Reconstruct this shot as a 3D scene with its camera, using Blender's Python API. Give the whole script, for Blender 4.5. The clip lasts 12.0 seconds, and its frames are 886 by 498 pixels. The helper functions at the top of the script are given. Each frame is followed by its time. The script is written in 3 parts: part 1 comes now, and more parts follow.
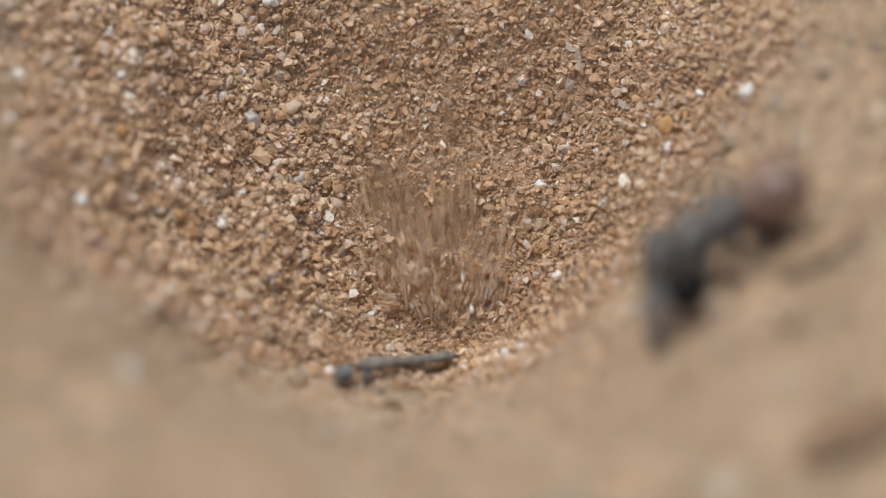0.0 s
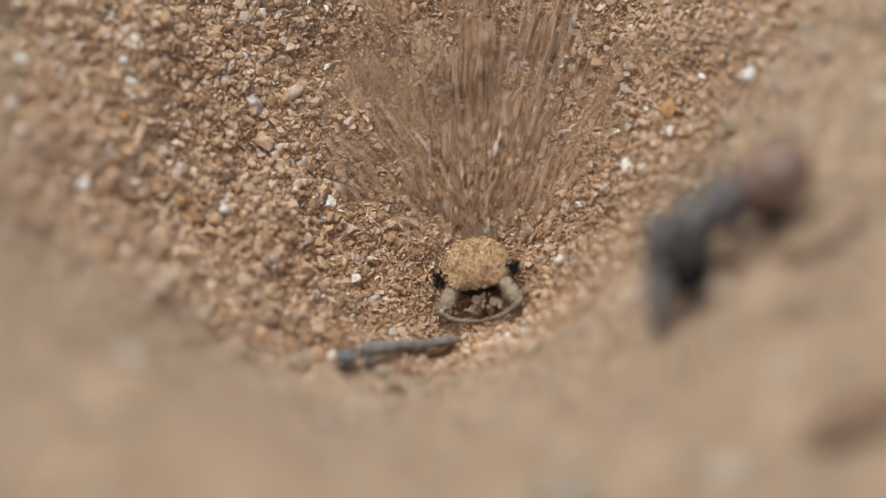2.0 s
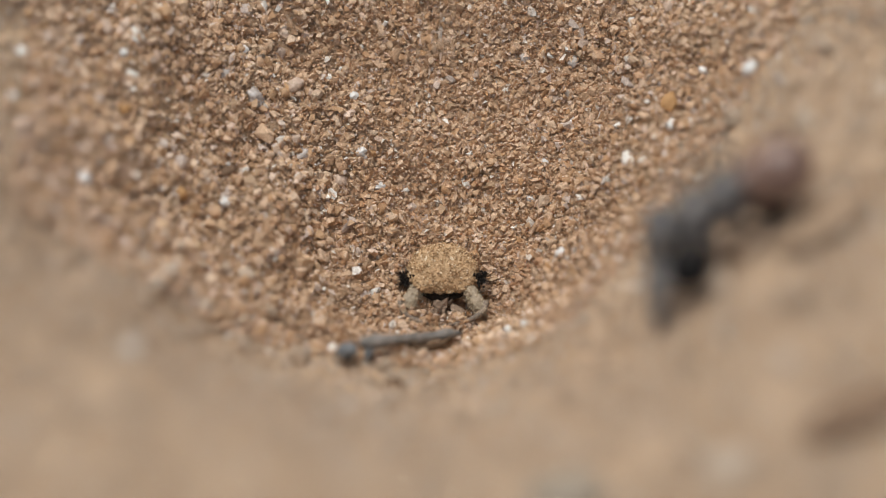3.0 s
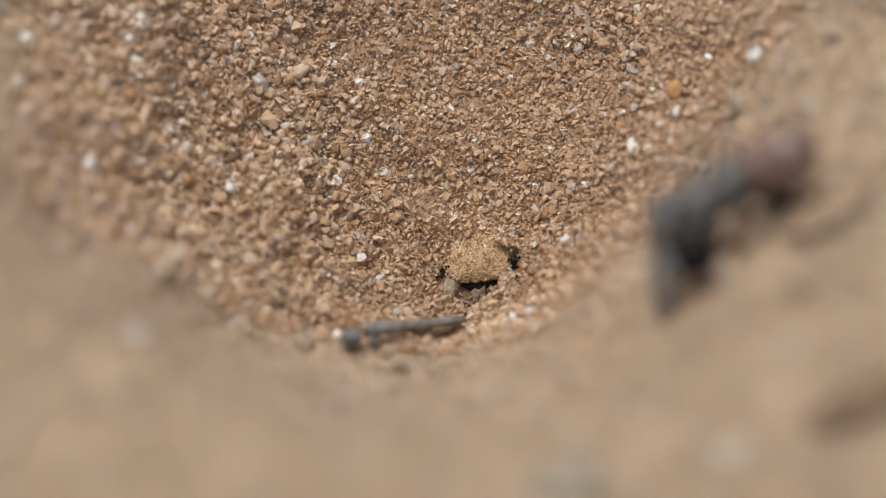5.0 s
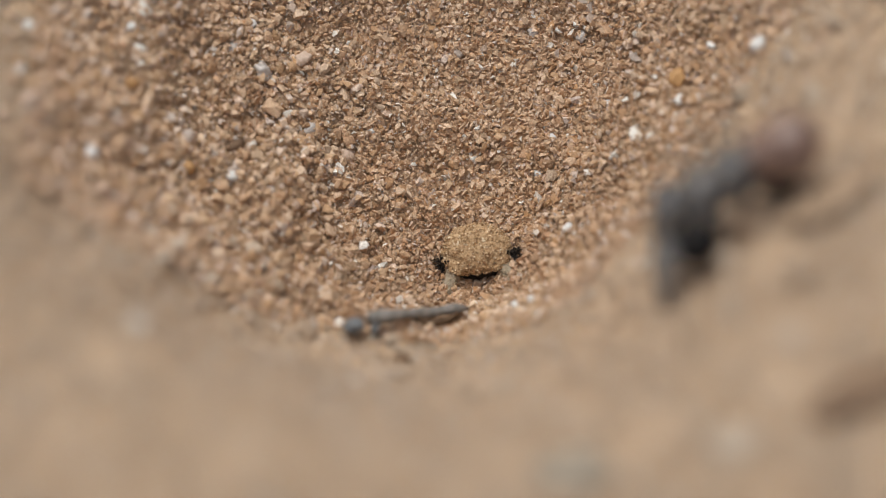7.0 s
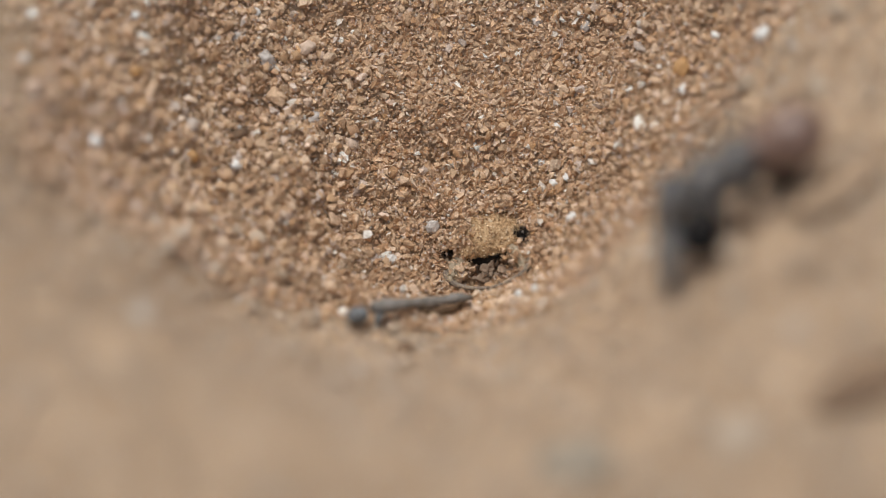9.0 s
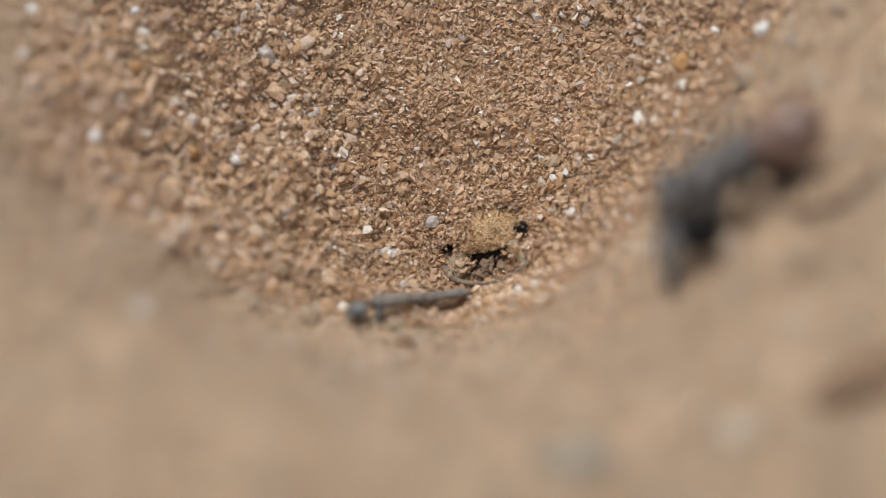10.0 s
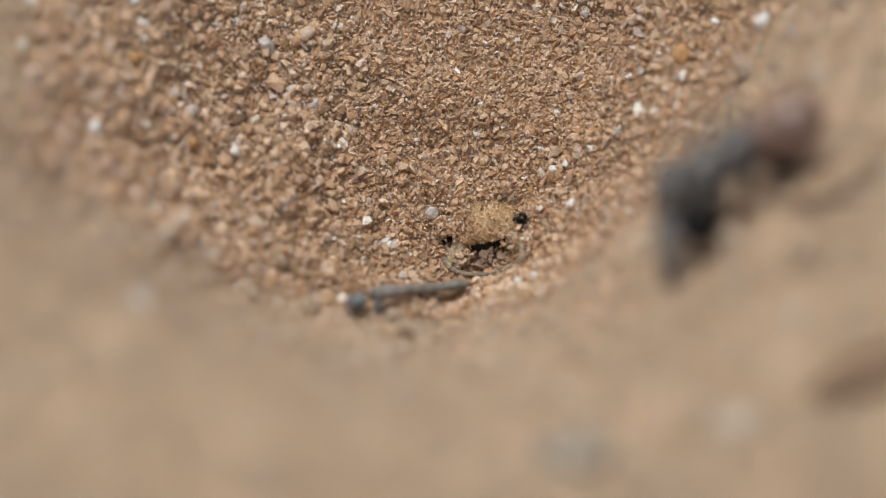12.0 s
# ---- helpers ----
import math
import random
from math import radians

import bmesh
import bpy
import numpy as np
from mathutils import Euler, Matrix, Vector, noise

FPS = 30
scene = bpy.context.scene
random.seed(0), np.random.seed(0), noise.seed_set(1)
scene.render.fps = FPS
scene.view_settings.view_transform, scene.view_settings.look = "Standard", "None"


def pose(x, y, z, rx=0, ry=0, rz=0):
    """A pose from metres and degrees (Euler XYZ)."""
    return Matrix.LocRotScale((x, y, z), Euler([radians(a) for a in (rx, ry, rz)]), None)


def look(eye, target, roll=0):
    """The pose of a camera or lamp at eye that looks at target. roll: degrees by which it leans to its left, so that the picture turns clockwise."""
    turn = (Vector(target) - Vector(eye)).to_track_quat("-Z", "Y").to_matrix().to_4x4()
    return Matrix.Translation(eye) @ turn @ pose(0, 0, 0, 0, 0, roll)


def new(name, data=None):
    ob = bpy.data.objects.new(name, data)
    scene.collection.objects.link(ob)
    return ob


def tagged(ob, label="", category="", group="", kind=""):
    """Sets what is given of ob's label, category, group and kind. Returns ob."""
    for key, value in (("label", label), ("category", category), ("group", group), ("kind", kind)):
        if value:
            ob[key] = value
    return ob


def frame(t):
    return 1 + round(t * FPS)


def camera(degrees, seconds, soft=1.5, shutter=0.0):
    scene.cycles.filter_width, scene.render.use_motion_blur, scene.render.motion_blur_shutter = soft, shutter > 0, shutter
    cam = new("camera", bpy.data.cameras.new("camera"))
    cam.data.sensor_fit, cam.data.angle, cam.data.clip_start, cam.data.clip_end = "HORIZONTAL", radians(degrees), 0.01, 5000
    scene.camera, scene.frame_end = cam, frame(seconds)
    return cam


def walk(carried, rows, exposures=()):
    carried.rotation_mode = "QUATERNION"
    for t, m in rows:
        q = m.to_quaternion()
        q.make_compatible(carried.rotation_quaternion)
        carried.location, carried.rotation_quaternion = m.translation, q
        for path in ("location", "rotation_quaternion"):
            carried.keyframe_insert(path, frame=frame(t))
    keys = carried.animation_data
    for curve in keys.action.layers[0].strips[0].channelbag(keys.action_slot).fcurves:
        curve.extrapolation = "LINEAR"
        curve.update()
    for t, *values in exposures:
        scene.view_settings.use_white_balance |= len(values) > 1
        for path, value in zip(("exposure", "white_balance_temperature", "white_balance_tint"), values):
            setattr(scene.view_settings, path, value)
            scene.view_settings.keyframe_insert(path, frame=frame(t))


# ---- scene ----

# ---- the camera and its path ----
cam = camera(14.0, 12.0, soft=0.9, shutter=0.35)
cam.data.dof.use_dof = True
cam.data.dof.focus_distance = 0.1301
cam.data.dof.aperture_fstop = 14.0
PATH = [
    (0, pose(-0.001330, -0.072193, 0.108165, 35.1308, -0.4538, -0.1462)),
    (0.5, pose(-0.001312, -0.072132, 0.108195, 35.0367, -0.4011, -0.2009)),
    (1, pose(-0.001295, -0.072072, 0.108225, 34.9532, -0.3411, -0.2609)),
    (1.5, pose(-0.001277, -0.072012, 0.108255, 34.8518, -0.3495, -0.1947)),
    (2, pose(-0.001260, -0.071952, 0.108285, 34.7651, -0.3392, -0.1883)),
    (2.5, pose(-0.001242, -0.071892, 0.108315, 34.6807, -0.3838, -0.1117)),
    (3, pose(-0.001225, -0.071831, 0.108345, 34.5913, -0.3393, -0.1436)),
    (5, pose(-0.001155, -0.071590, 0.108465, 34.2629, -0.3301, 0.0352)),
    (5.5, pose(-0.001137, -0.071530, 0.108495, 34.1942, -0.3215, 0.0505)),
    (6, pose(-0.001120, -0.071470, 0.108525, 34.1509, -0.3095, 0.0748)),
    (6.5, pose(-0.001103, -0.071410, 0.108555, 34.0663, -0.3026, 0.0859)),
    (7, pose(-0.001085, -0.071350, 0.108585, 33.9544, -0.2904, 0.1000)),
    (9, pose(-0.001015, -0.071109, 0.108705, 33.6643, -0.2620, 0.2257)),
    (9.5, pose(-0.000998, -0.071048, 0.108735, 33.6069, -0.2560, 0.2247)),
    (10, pose(-0.000980, -0.070988, 0.108765, 33.5295, -0.2441, 0.2221)),
    (10.5, pose(-0.000963, -0.070928, 0.108795, 33.4379, -0.2470, 0.2510)),
    (11, pose(-0.000945, -0.070868, 0.108825, 33.3758, -0.2211, 0.2450)),
    (11.5, pose(-0.000928, -0.070808, 0.108855, 33.3371, -0.2452, 0.2602)),
    (12, pose(-0.000910, -0.070747, 0.108885, 33.2691, -0.2743, 0.3098)),
]
walk(cam, PATH)

# ---- light: a hazy bright sky with a wide soft sun ----
SUN_ELEVATION, SUN_TURN = 69.0, -36.0
world = bpy.data.worlds.new("sky")
scene.world = world
world.use_nodes = True
sky = world.node_tree.nodes.new("ShaderNodeTexSky")
sky.sky_type = "NISHITA"
sky.sun_disc = False
sky.sun_elevation = radians(SUN_ELEVATION)
sky.sun_rotation = radians(SUN_TURN)
sky.dust_density = 4.0
haze = world.node_tree.nodes.new("ShaderNodeHueSaturation")
haze.inputs["Saturation"].default_value = 0.45
world.node_tree.links.new(sky.outputs[0], haze.inputs["Color"])
world.node_tree.links.new(haze.outputs[0], world.node_tree.nodes["Background"].inputs[0])
world.node_tree.nodes["Background"].inputs[1].default_value = 0.11
sun = new("sun", bpy.data.lights.new("sun", "SUN"))
sun.data.energy = 1.6
sun.data.angle = radians(35)
sun.data.color = (0.965, 0.99, 0.965)
_e, _r = radians(SUN_ELEVATION), radians(SUN_TURN)
sun.matrix_world = look((math.sin(_r) * math.cos(_e), math.cos(_r) * math.cos(_e), math.sin(_e)), (0, 0, 0))
scene.view_settings.exposure = 0.155

# ---- materials ----
MM = 0.001


class Nodes:
    """A small helper round one node material."""

    def __init__(self, name, roughness=0.7, specular=0.4):
        self.mat = bpy.data.materials.new(name)
        self.mat.use_nodes = True
        self.tree = self.mat.node_tree
        self.bsdf = self.tree.nodes["Principled BSDF"]
        self.bsdf.inputs["Roughness"].default_value = roughness
        self.bsdf.inputs["Specular IOR Level"].default_value = specular
        self.coords = self.tree.nodes.new("ShaderNodeTexCoord").outputs["Object"]

    def link(self, a, b):
        self.tree.links.new(a, b)

    def noise(self, scale, detail=3.0, rough=0.6):
        n = self.tree.nodes.new("ShaderNodeTexNoise")
        n.inputs["Scale"].default_value = scale
        n.inputs["Detail"].default_value = detail
        n.inputs["Roughness"].default_value = rough
        self.link(self.coords, n.inputs["Vector"])
        return n.outputs["Fac"]

    def ramp(self, fac, stops, constant=False):
        n = self.tree.nodes.new("ShaderNodeValToRGB")
        n.color_ramp.interpolation = "CONSTANT" if constant else "LINEAR"
        el = n.color_ramp.elements
        while len(el) < len(stops):
            el.new(0.5)
        for e, (p, c) in zip(el, stops):
            e.position, e.color = p, (*c, 1)
        self.link(fac, n.inputs["Fac"])
        return n.outputs["Color"]

    def mix(self, fac, a, b, kind="MIX"):
        n = self.tree.nodes.new("ShaderNodeMix")
        n.data_type, n.blend_type = "RGBA", kind
        for socket, value in ((n.inputs[0], fac), (n.inputs[6], a), (n.inputs[7], b)):
            if isinstance(value, (float, int)):
                socket.default_value = value
            elif isinstance(value, tuple):
                socket.default_value = (*value, 1)
            else:
                self.link(value, socket)
        return n.outputs[2]

    def colour(self, socket):
        self.link(socket, self.bsdf.inputs["Base Color"])

    def bump(self, fac, distance, strength=0.6):
        n = self.tree.nodes.new("ShaderNodeBump")
        n.inputs["Distance"].default_value = distance
        n.inputs["Strength"].default_value = strength
        self.link(fac, n.inputs["Height"])
        self.link(n.outputs[0], self.bsdf.inputs["Normal"])


# Tan feldspar and quartz sand: mostly tan and brown, some pale, rose, grey and rust-coloured grains.
GRAIN_STOPS = [
    (0.00, (0.615, 0.398, 0.246)), (0.15, (0.702, 0.495, 0.330)), (0.30, (0.556, 0.344, 0.189)), (0.43, (0.746, 0.541, 0.375)),
    (0.56, (0.630, 0.432, 0.272)), (0.68, (0.772, 0.582, 0.422)), (0.79, (0.491, 0.295, 0.157)), (0.84, (0.816, 0.634, 0.506)),
    (0.905, (0.686, 0.576, 0.506)), (0.950, (0.324, 0.205, 0.126)), (0.961, (0.620, 0.359, 0.170)), (0.968, (0.911, 0.888, 0.833)),
]
PEBBLE_STOPS = [(p, (0.55, 0.375, 0.235)) if p in (0.79, 0.95) else (p, c) for p, c in GRAIN_STOPS]


def grain_material(name, per_object, dust_colour=(0.60, 0.428, 0.272), dusty=0.35, tone=(1.0, 1.0, 1.0)):
    m = Nodes(name, 0.6, 0.42)
    if per_object:
        r = m.tree.nodes.new("ShaderNodeObjectInfo").outputs["Random"]
    else:
        r = m.tree.nodes.new("ShaderNodeNewGeometry").outputs["Random Per Island"]
    base = m.ramp(r, PEBBLE_STOPS if per_object else GRAIN_STOPS, constant=True)
    speck = m.ramp(m.noise(16000, 4.0, 0.75), [(0.3, (0.66, 0.61, 0.56)), (0.5, (0.99, 0.98, 0.96)), (0.7, (1.22, 1.22, 1.22))])
    patch = m.ramp(m.noise(260, 2.0), [(0.35, (0.90, 0.86, 0.83)), (0.62, (1.05, 1.06, 1.06))])
    speck = m.mix(1.0, speck, patch, "MULTIPLY")
    base = m.mix(1.0, m.mix(1.0, base, speck, "MULTIPLY"), tone, "MULTIPLY")
    dust = m.ramp(m.noise(1400, 2.0), [(0.45, (0, 0, 0)), (0.7, (1, 1, 1))])
    m.colour(m.mix(m.ramp(dust, [(0, (dusty - 0.35,) * 3), (1, (dusty,) * 3)]), base, dust_colour))
    m.link(m.ramp(r, [(0.0, (0.66,) * 3), (0.43, (0.48,) * 3), (0.56, (0.66,) * 3), (0.84, (0.46,) * 3), (0.96, (0.28,) * 3)], constant=True), m.bsdf.inputs["Roughness"])
    m.bump(m.noise(11000, 5.0, 0.8), 0.06 * MM, 0.9)
    return m.mat


def fresh_zone(x, y):
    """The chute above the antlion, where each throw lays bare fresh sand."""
    return (np.abs(x - 0.6) < 2.0 + 0.30 * np.maximum(y, 0) + 0.5 * np.sin(y * 1.7)) & (y > -0.8)


def sand_material():
    m = Nodes("sand_bed", 0.85, 0.25)
    fine = m.ramp(m.noise(7000, 4.0, 0.75), [(0.25, (0.46, 0.285, 0.160)), (0.5, (0.54, 0.382, 0.248)), (0.75, (0.63, 0.475, 0.335))])
    broad = m.ramp(m.noise(350, 3.0), [(0.35, (0.82, 0.80, 0.78)), (0.65, (1.08, 1.08, 1.08))])
    m.colour(m.mix(1.0, fine, broad, "MULTIPLY"))
    m.bump(m.noise(6000, 5.0, 0.75), 0.12 * MM, 0.9)
    return m.mat


def plain_material(name, dark, light, scale, roughness=0.7, specular=0.3, relief=0.03, grains=None):
    m = Nodes(name, roughness, specular)
    c = m.ramp(m.noise(scale, 4.0, 0.65), [(0.3, dark), (0.7, light)])
    if grains:
        c = m.mix(m.ramp(m.noise(scale * 4, 3.0, 0.7), [(0.52, (0, 0, 0)), (0.6, (1, 1, 1))]), c, grains)
    m.colour(c)
    m.bump(m.noise(scale * 5, 3.0, 0.7), relief * MM, 0.7)
    return m.mat


SAND = sand_material()
GRAIN = grain_material("sand_grain", False)
PEBBLE = grain_material("sand_pebble", True)
FRESH_GRAIN = grain_material("fresh_damp_grain", False, (0.53, 0.352, 0.210), 0.35, (0.92, 0.88, 0.85))
DRY_GRAIN = grain_material("dry_surface_grain", False, (0.465, 0.395, 0.310), 0.9)
CRUST = plain_material("dusty_crust", (0.44, 0.28, 0.145), (0.66, 0.46, 0.27), 9000, 0.8, 0.25)
JAW = plain_material("pale_bristly_jaw", (0.26, 0.20, 0.135), (0.52, 0.42, 0.30), 5000, 0.6, 0.35)
TUSK = plain_material("horny_mandible", (0.105, 0.078, 0.058), (0.25, 0.19, 0.142), 3000, 0.5, 0.4, 0.05, grains=(0.38, 0.29, 0.20))
# black of the eyes, and of the shade painted under the antlion's head
DARK = plain_material("dark_chitin_and_shade", (0.008, 0.006, 0.005), (0.04, 0.028, 0.02), 5000, 0.75, 0.2, 0.08)
BRISTLE = plain_material("black_bristle", (0.01, 0.009, 0.008), (0.05, 0.042, 0.035), 4000, 0.5, 0.4)
HAIR = plain_material("pale_hair", (0.40, 0.33, 0.22), (0.60, 0.52, 0.38), 4000, 0.5, 0.4)
ANT_GREY = plain_material("dusty_black_chitin", (0.018, 0.019, 0.022), (0.075, 0.076, 0.080), 1200, 0.38, 0.6, grains=(0.24, 0.18, 0.125))
ANT_RED = plain_material("red_brown_chitin", (0.13, 0.070, 0.048), (0.25, 0.145, 0.10), 700, 0.34, 0.7)
ANT_PALE = plain_material("dusty_grey_chitin", (0.07, 0.07, 0.072), (0.20, 0.195, 0.19), 1200, 0.5, 0.45, grains=(0.28, 0.22, 0.16))
# black of a leg, and of the shade painted in below the ant's head
ANT_BLACK = plain_material("black_chitin_and_shade", (0.005, 0.004, 0.004), (0.014, 0.012, 0.011), 1500, 0.7, 0.2)
TWIG = plain_material("weathered_grey_bark", (0.12, 0.115, 0.108), (0.33, 0.305, 0.28), 2500, 0.75, 0.3, 0.06, grains=(0.25, 0.20, 0.15))
TWIG_END = plain_material("blue_grey_bark", (0.09, 0.096, 0.102), (0.23, 0.236, 0.24), 2500, 0.7, 0.35, 0.06)
# dark brown painted as the shade below the twig's stem
STEM_SHADE = plain_material("stem_shade_brown", (0.075, 0.045, 0.026), (0.17, 0.105, 0.06), 900, 0.9, 0.2, 0.1)
# painted shadow: sand browned where the ant's soft shadow falls
ANT_SHADOW = plain_material("ant_shadow_brown", (0.30, 0.205, 0.13), (0.42, 0.29, 0.19), 900, 0.9, 0.2, 0.1)
# brown of clods and thorax, also painted shade under the ledge
BROWN_AND_SHADE = plain_material("brown_and_shade", (0.15, 0.095, 0.06), (0.27, 0.175, 0.11), 900, 0.9, 0.2, 0.1)
SAND_BALL = plain_material("sand_ball", (0.40, 0.27, 0.17), (0.70, 0.51, 0.36), 8000, 0.85, 0.25, 0.25)
GREY_STONE = plain_material("grey_stone", (0.24, 0.195, 0.145), (0.34, 0.28, 0.21), 900, 0.7, 0.3, 0.06)
PALE_STONE = plain_material("pale_grey_stone", (0.41, 0.32, 0.235), (0.49, 0.395, 0.30), 900, 0.7, 0.3, 0.06)
WHITE_STONE = plain_material("milky_quartz", (0.62, 0.58, 0.53), (0.86, 0.84, 0.80), 2500, 0.3, 0.6)
ROSE_STONE = plain_material("rose_feldspar", (0.50, 0.355, 0.25), (0.72, 0.55, 0.43), 6000, 0.5, 0.45)
RUST_STONE = plain_material("rusty_grain", (0.38, 0.19, 0.07), (0.56, 0.33, 0.14), 2500, 0.6, 0.4)
GLASSY_STONE = plain_material("grey_glassy_quartz", (0.40, 0.345, 0.30), (0.64, 0.575, 0.52), 6000, 0.25, 0.6)

# ---- the ground: a funnel-shaped pit in a sheet of sand that runs to the horizon ----
RIM = 11.5 * MM
WAVES = np.random.RandomState(7)
WAVE_SET = []
for size, height in ((5.0, 0.22), (2.6, 0.11), (1.5, 0.08), (0.8, 0.06)):
    for i in range(7):
        a = WAVES.uniform(0, 2 * math.pi)
        k = 2 * math.pi / (size * MM) * WAVES.uniform(0.8, 1.25)
        WAVE_SET.append((k * math.cos(a), k * math.sin(a), WAVES.uniform(0, 6.28), height * MM / 2.6))


# slopes of the pit round the compass (degrees from +x): at its foot, above the break, and the distance of the break
COMPASS = [-180, -150, -120, -90, -60, -36, -10, 12, 40, 90, 130, 160, 180]
FOOT = [0.40, 0.39, 0.46, 0.60, 0.76, 0.88, 0.83, 0.73, 0.62, 0.66, 0.59, 0.47, 0.40]
UPPER = [1.00, 1.20, 1.20, 0.90, 0.92, 1.28, 1.45, 0.98, 0.68, 0.66, 0.66, 0.74, 1.00]
BREAK = [9.8, 7.6, 5.0, 3.2, 3.0, 3.2, 4.6, 7.0, 9.0, 9.0, 9.5, 10.0, 9.8]


def round_table(values):
    """A smooth periodic table over 360 degrees, from values at the points of COMPASS."""
    v = np.interp(np.arange(-180, 180), COMPASS, values)
    k = np.exp(-0.5 * (np.arange(-40, 41) / 13.0) ** 2)
    return np.convolve(np.concatenate([v[-40:], v, v[:40]]), k / k.sum(), "valid")


FOOT_TABLE, UPPER_TABLE, BREAK_TABLE = round_table(FOOT), round_table(UPPER), round_table(BREAK) * MM


def around(table, th):
    return np.interp(np.degrees(th) + 180, np.arange(0, 361), np.append(table, table[0]))


def pit(x, y):
    """The smooth funnel: a gentler foot, and a steeper upper slope beyond the break."""
    r, th = np.hypot(x, y), np.arctan2(y, x)
    s1, s2, r1 = around(FOOT_TABLE, th), around(UPPER_TABLE, th), around(BREAK_TABLE, th)
    w = 0.8 * MM
    beyond = w * np.logaddexp(0.0, (np.minimum(r, 0.06) - r1) / w)
    cone = s1 * (np.sqrt(r * r + (1.2 * MM) ** 2) - 1.2 * MM) + (s2 - s1) * beyond
    k = 1.2 * MM
    return -k * np.log(np.exp(-np.minimum(cone, 0.05) / k) + np.exp(-RIM / k))


def height(x, y):
    x, y = np.asarray(x, float), np.asarray(y, float)
    r, z = np.hypot(x, y), pit(x, y)
    lumps = 0.0
    for kx, ky, ph, amp in WAVE_SET:
        lumps = lumps + amp * np.sin(kx * x + ky * y + ph)
    hollow = -0.36 * MM * np.exp(-((x - 0.75 * MM) ** 2 / (2.2 * MM) ** 2 + (y - 0.55 * MM) ** 2 / (1.1 * MM) ** 2))
    groove = -0.55 * MM * np.exp(-((x + 5.0 * MM) ** 2 / (1.7 * MM) ** 2 + (y + 2.15 * MM + 0.25 * (x + 5.0 * MM)) ** 2 / (0.42 * MM) ** 2))
    calm = np.clip(1.0 + (y + 3.0 * MM) / (5.0 * MM), 0.3, 1.0)
    return z + hollow + groove + calm * lumps * np.clip(r / (3.0 * MM), 0.15, 1.0) * np.clip(2.0 - r / (60 * MM), 0.0, 1.0)


def normal_at(x, y, d=0.25 * MM):
    gx = (height(x + d, y) - height(x - d, y)) / (2 * d)
    gy = (height(x, y + d) - height(x, y - d)) / (2 * d)
    n = np.stack([-gx, -gy, np.ones_like(gx)], -1)
    return n / np.linalg.norm(n, axis=-1, keepdims=True)


def part(name, bm, material, parent=None, label="", smooth=True):
    """Links a bmesh as one mesh object, under a thing or a part."""
    me = bpy.data.meshes.new(name)
    bm.to_mesh(me)
    bm.free()
    me.materials.append(material)
    if smooth:
        me.shade_smooth()
    else:
        me.shade_flat()
    ob = new(name, me)
    ob.parent = parent
    if label:
        tagged(ob, label)
    return ob


def array_mesh(name, verts, faces, material, smooth=False, worn_edges=False):
    """A mesh from arrays of vertices and triangles."""
    me = bpy.data.meshes.new(name)
    me.vertices.add(len(verts))
    me.vertices.foreach_set("co", np.ascontiguousarray(verts, dtype=np.float32).ravel())
    me.loops.add(len(faces) * 3)
    me.loops.foreach_set("vertex_index", np.ascontiguousarray(faces, dtype=np.int32).ravel())
    me.polygons.add(len(faces))
    me.polygons.foreach_set("loop_start", np.arange(0, len(faces) * 3, 3, dtype=np.int32))
    me.update(calc_edges=True)
    me.materials.append(material)
    if smooth:
        me.shade_smooth()
    else:
        me.shade_flat()
    if worn_edges:
        me.shade_smooth()
        me.set_sharp_from_angle(angle=radians(34))
    return me


def build_ground():
    turns = 540
    radii = np.concatenate([np.arange(0.05, 24.0, 0.13), np.geomspace(24.0, 4.0e5, 60)]) * MM
    a = np.linspace(0, 2 * math.pi, turns, endpoint=False)
    R, A = np.meshgrid(radii, a, indexing="ij")
    X, Y = R * np.cos(A), R * np.sin(A)
    Z = height(X, Y)
    verts = np.concatenate([[[0, 0, float(height(0.0, 0.0))]], np.stack([X, Y, Z], -1).reshape(-1, 3)])
    i, j = np.meshgrid(np.arange(len(radii) - 1), np.arange(turns), indexing="ij")
    p, q = 1 + i * turns + j, 1 + i * turns + (j + 1) % turns
    f1 = np.stack([p, p + turns, q + turns], -1).reshape(-1, 3)
    f2 = np.stack([p, q + turns, q], -1).reshape(-1, 3)
    j = np.arange(turns)
    f0 = np.stack([np.zeros_like(j), 1 + j, 1 + (j + 1) % turns], -1)
    ob = new("ground", array_mesh("ground", verts, np.concatenate([f0, f1, f2]), SAND, True))
    return tagged(ob, "tan sandy ground with a funnel-shaped insect pit", "sand", kind="structure")


ground = build_ground()


def hull_shapes(count, points, seed, squash=0.32):
    """Angular, slightly worn grain shapes of unit radius, as arrays of vertices and triangles."""
    rng = np.random.RandomState(seed)
    out = []
    for c in range(count):
        v = rng.normal(size=(points, 3))
        v /= np.linalg.norm(v, axis=1, keepdims=True)
        v *= rng.uniform(0.76, 1.10, (points, 1))
        v *= 1 + rng.uniform(-squash, squash, 3)
        bm = bmesh.new()
        for co in v:
            bm.verts.new(co)
        res = bmesh.ops.convex_hull(bm, input=bm.verts)
        loose = [e for e in res["geom_interior"] if isinstance(e, bmesh.types.BMVert)]
        bmesh.ops.delete(bm, geom=loose, context="VERTS")
        bmesh.ops.triangulate(bm, faces=bm.faces)
        bm.verts.index_update()
        bm.normal_update()
        out.append((np.array([x.co[:] for x in bm.verts]), np.array([[x.index for x in f.verts] for f in bm.faces])))
        bm.free()
    return out


FINE_SHAPES = hull_shapes(30, 11, 3)
CRUMBS = hull_shapes(20, 8, 4)


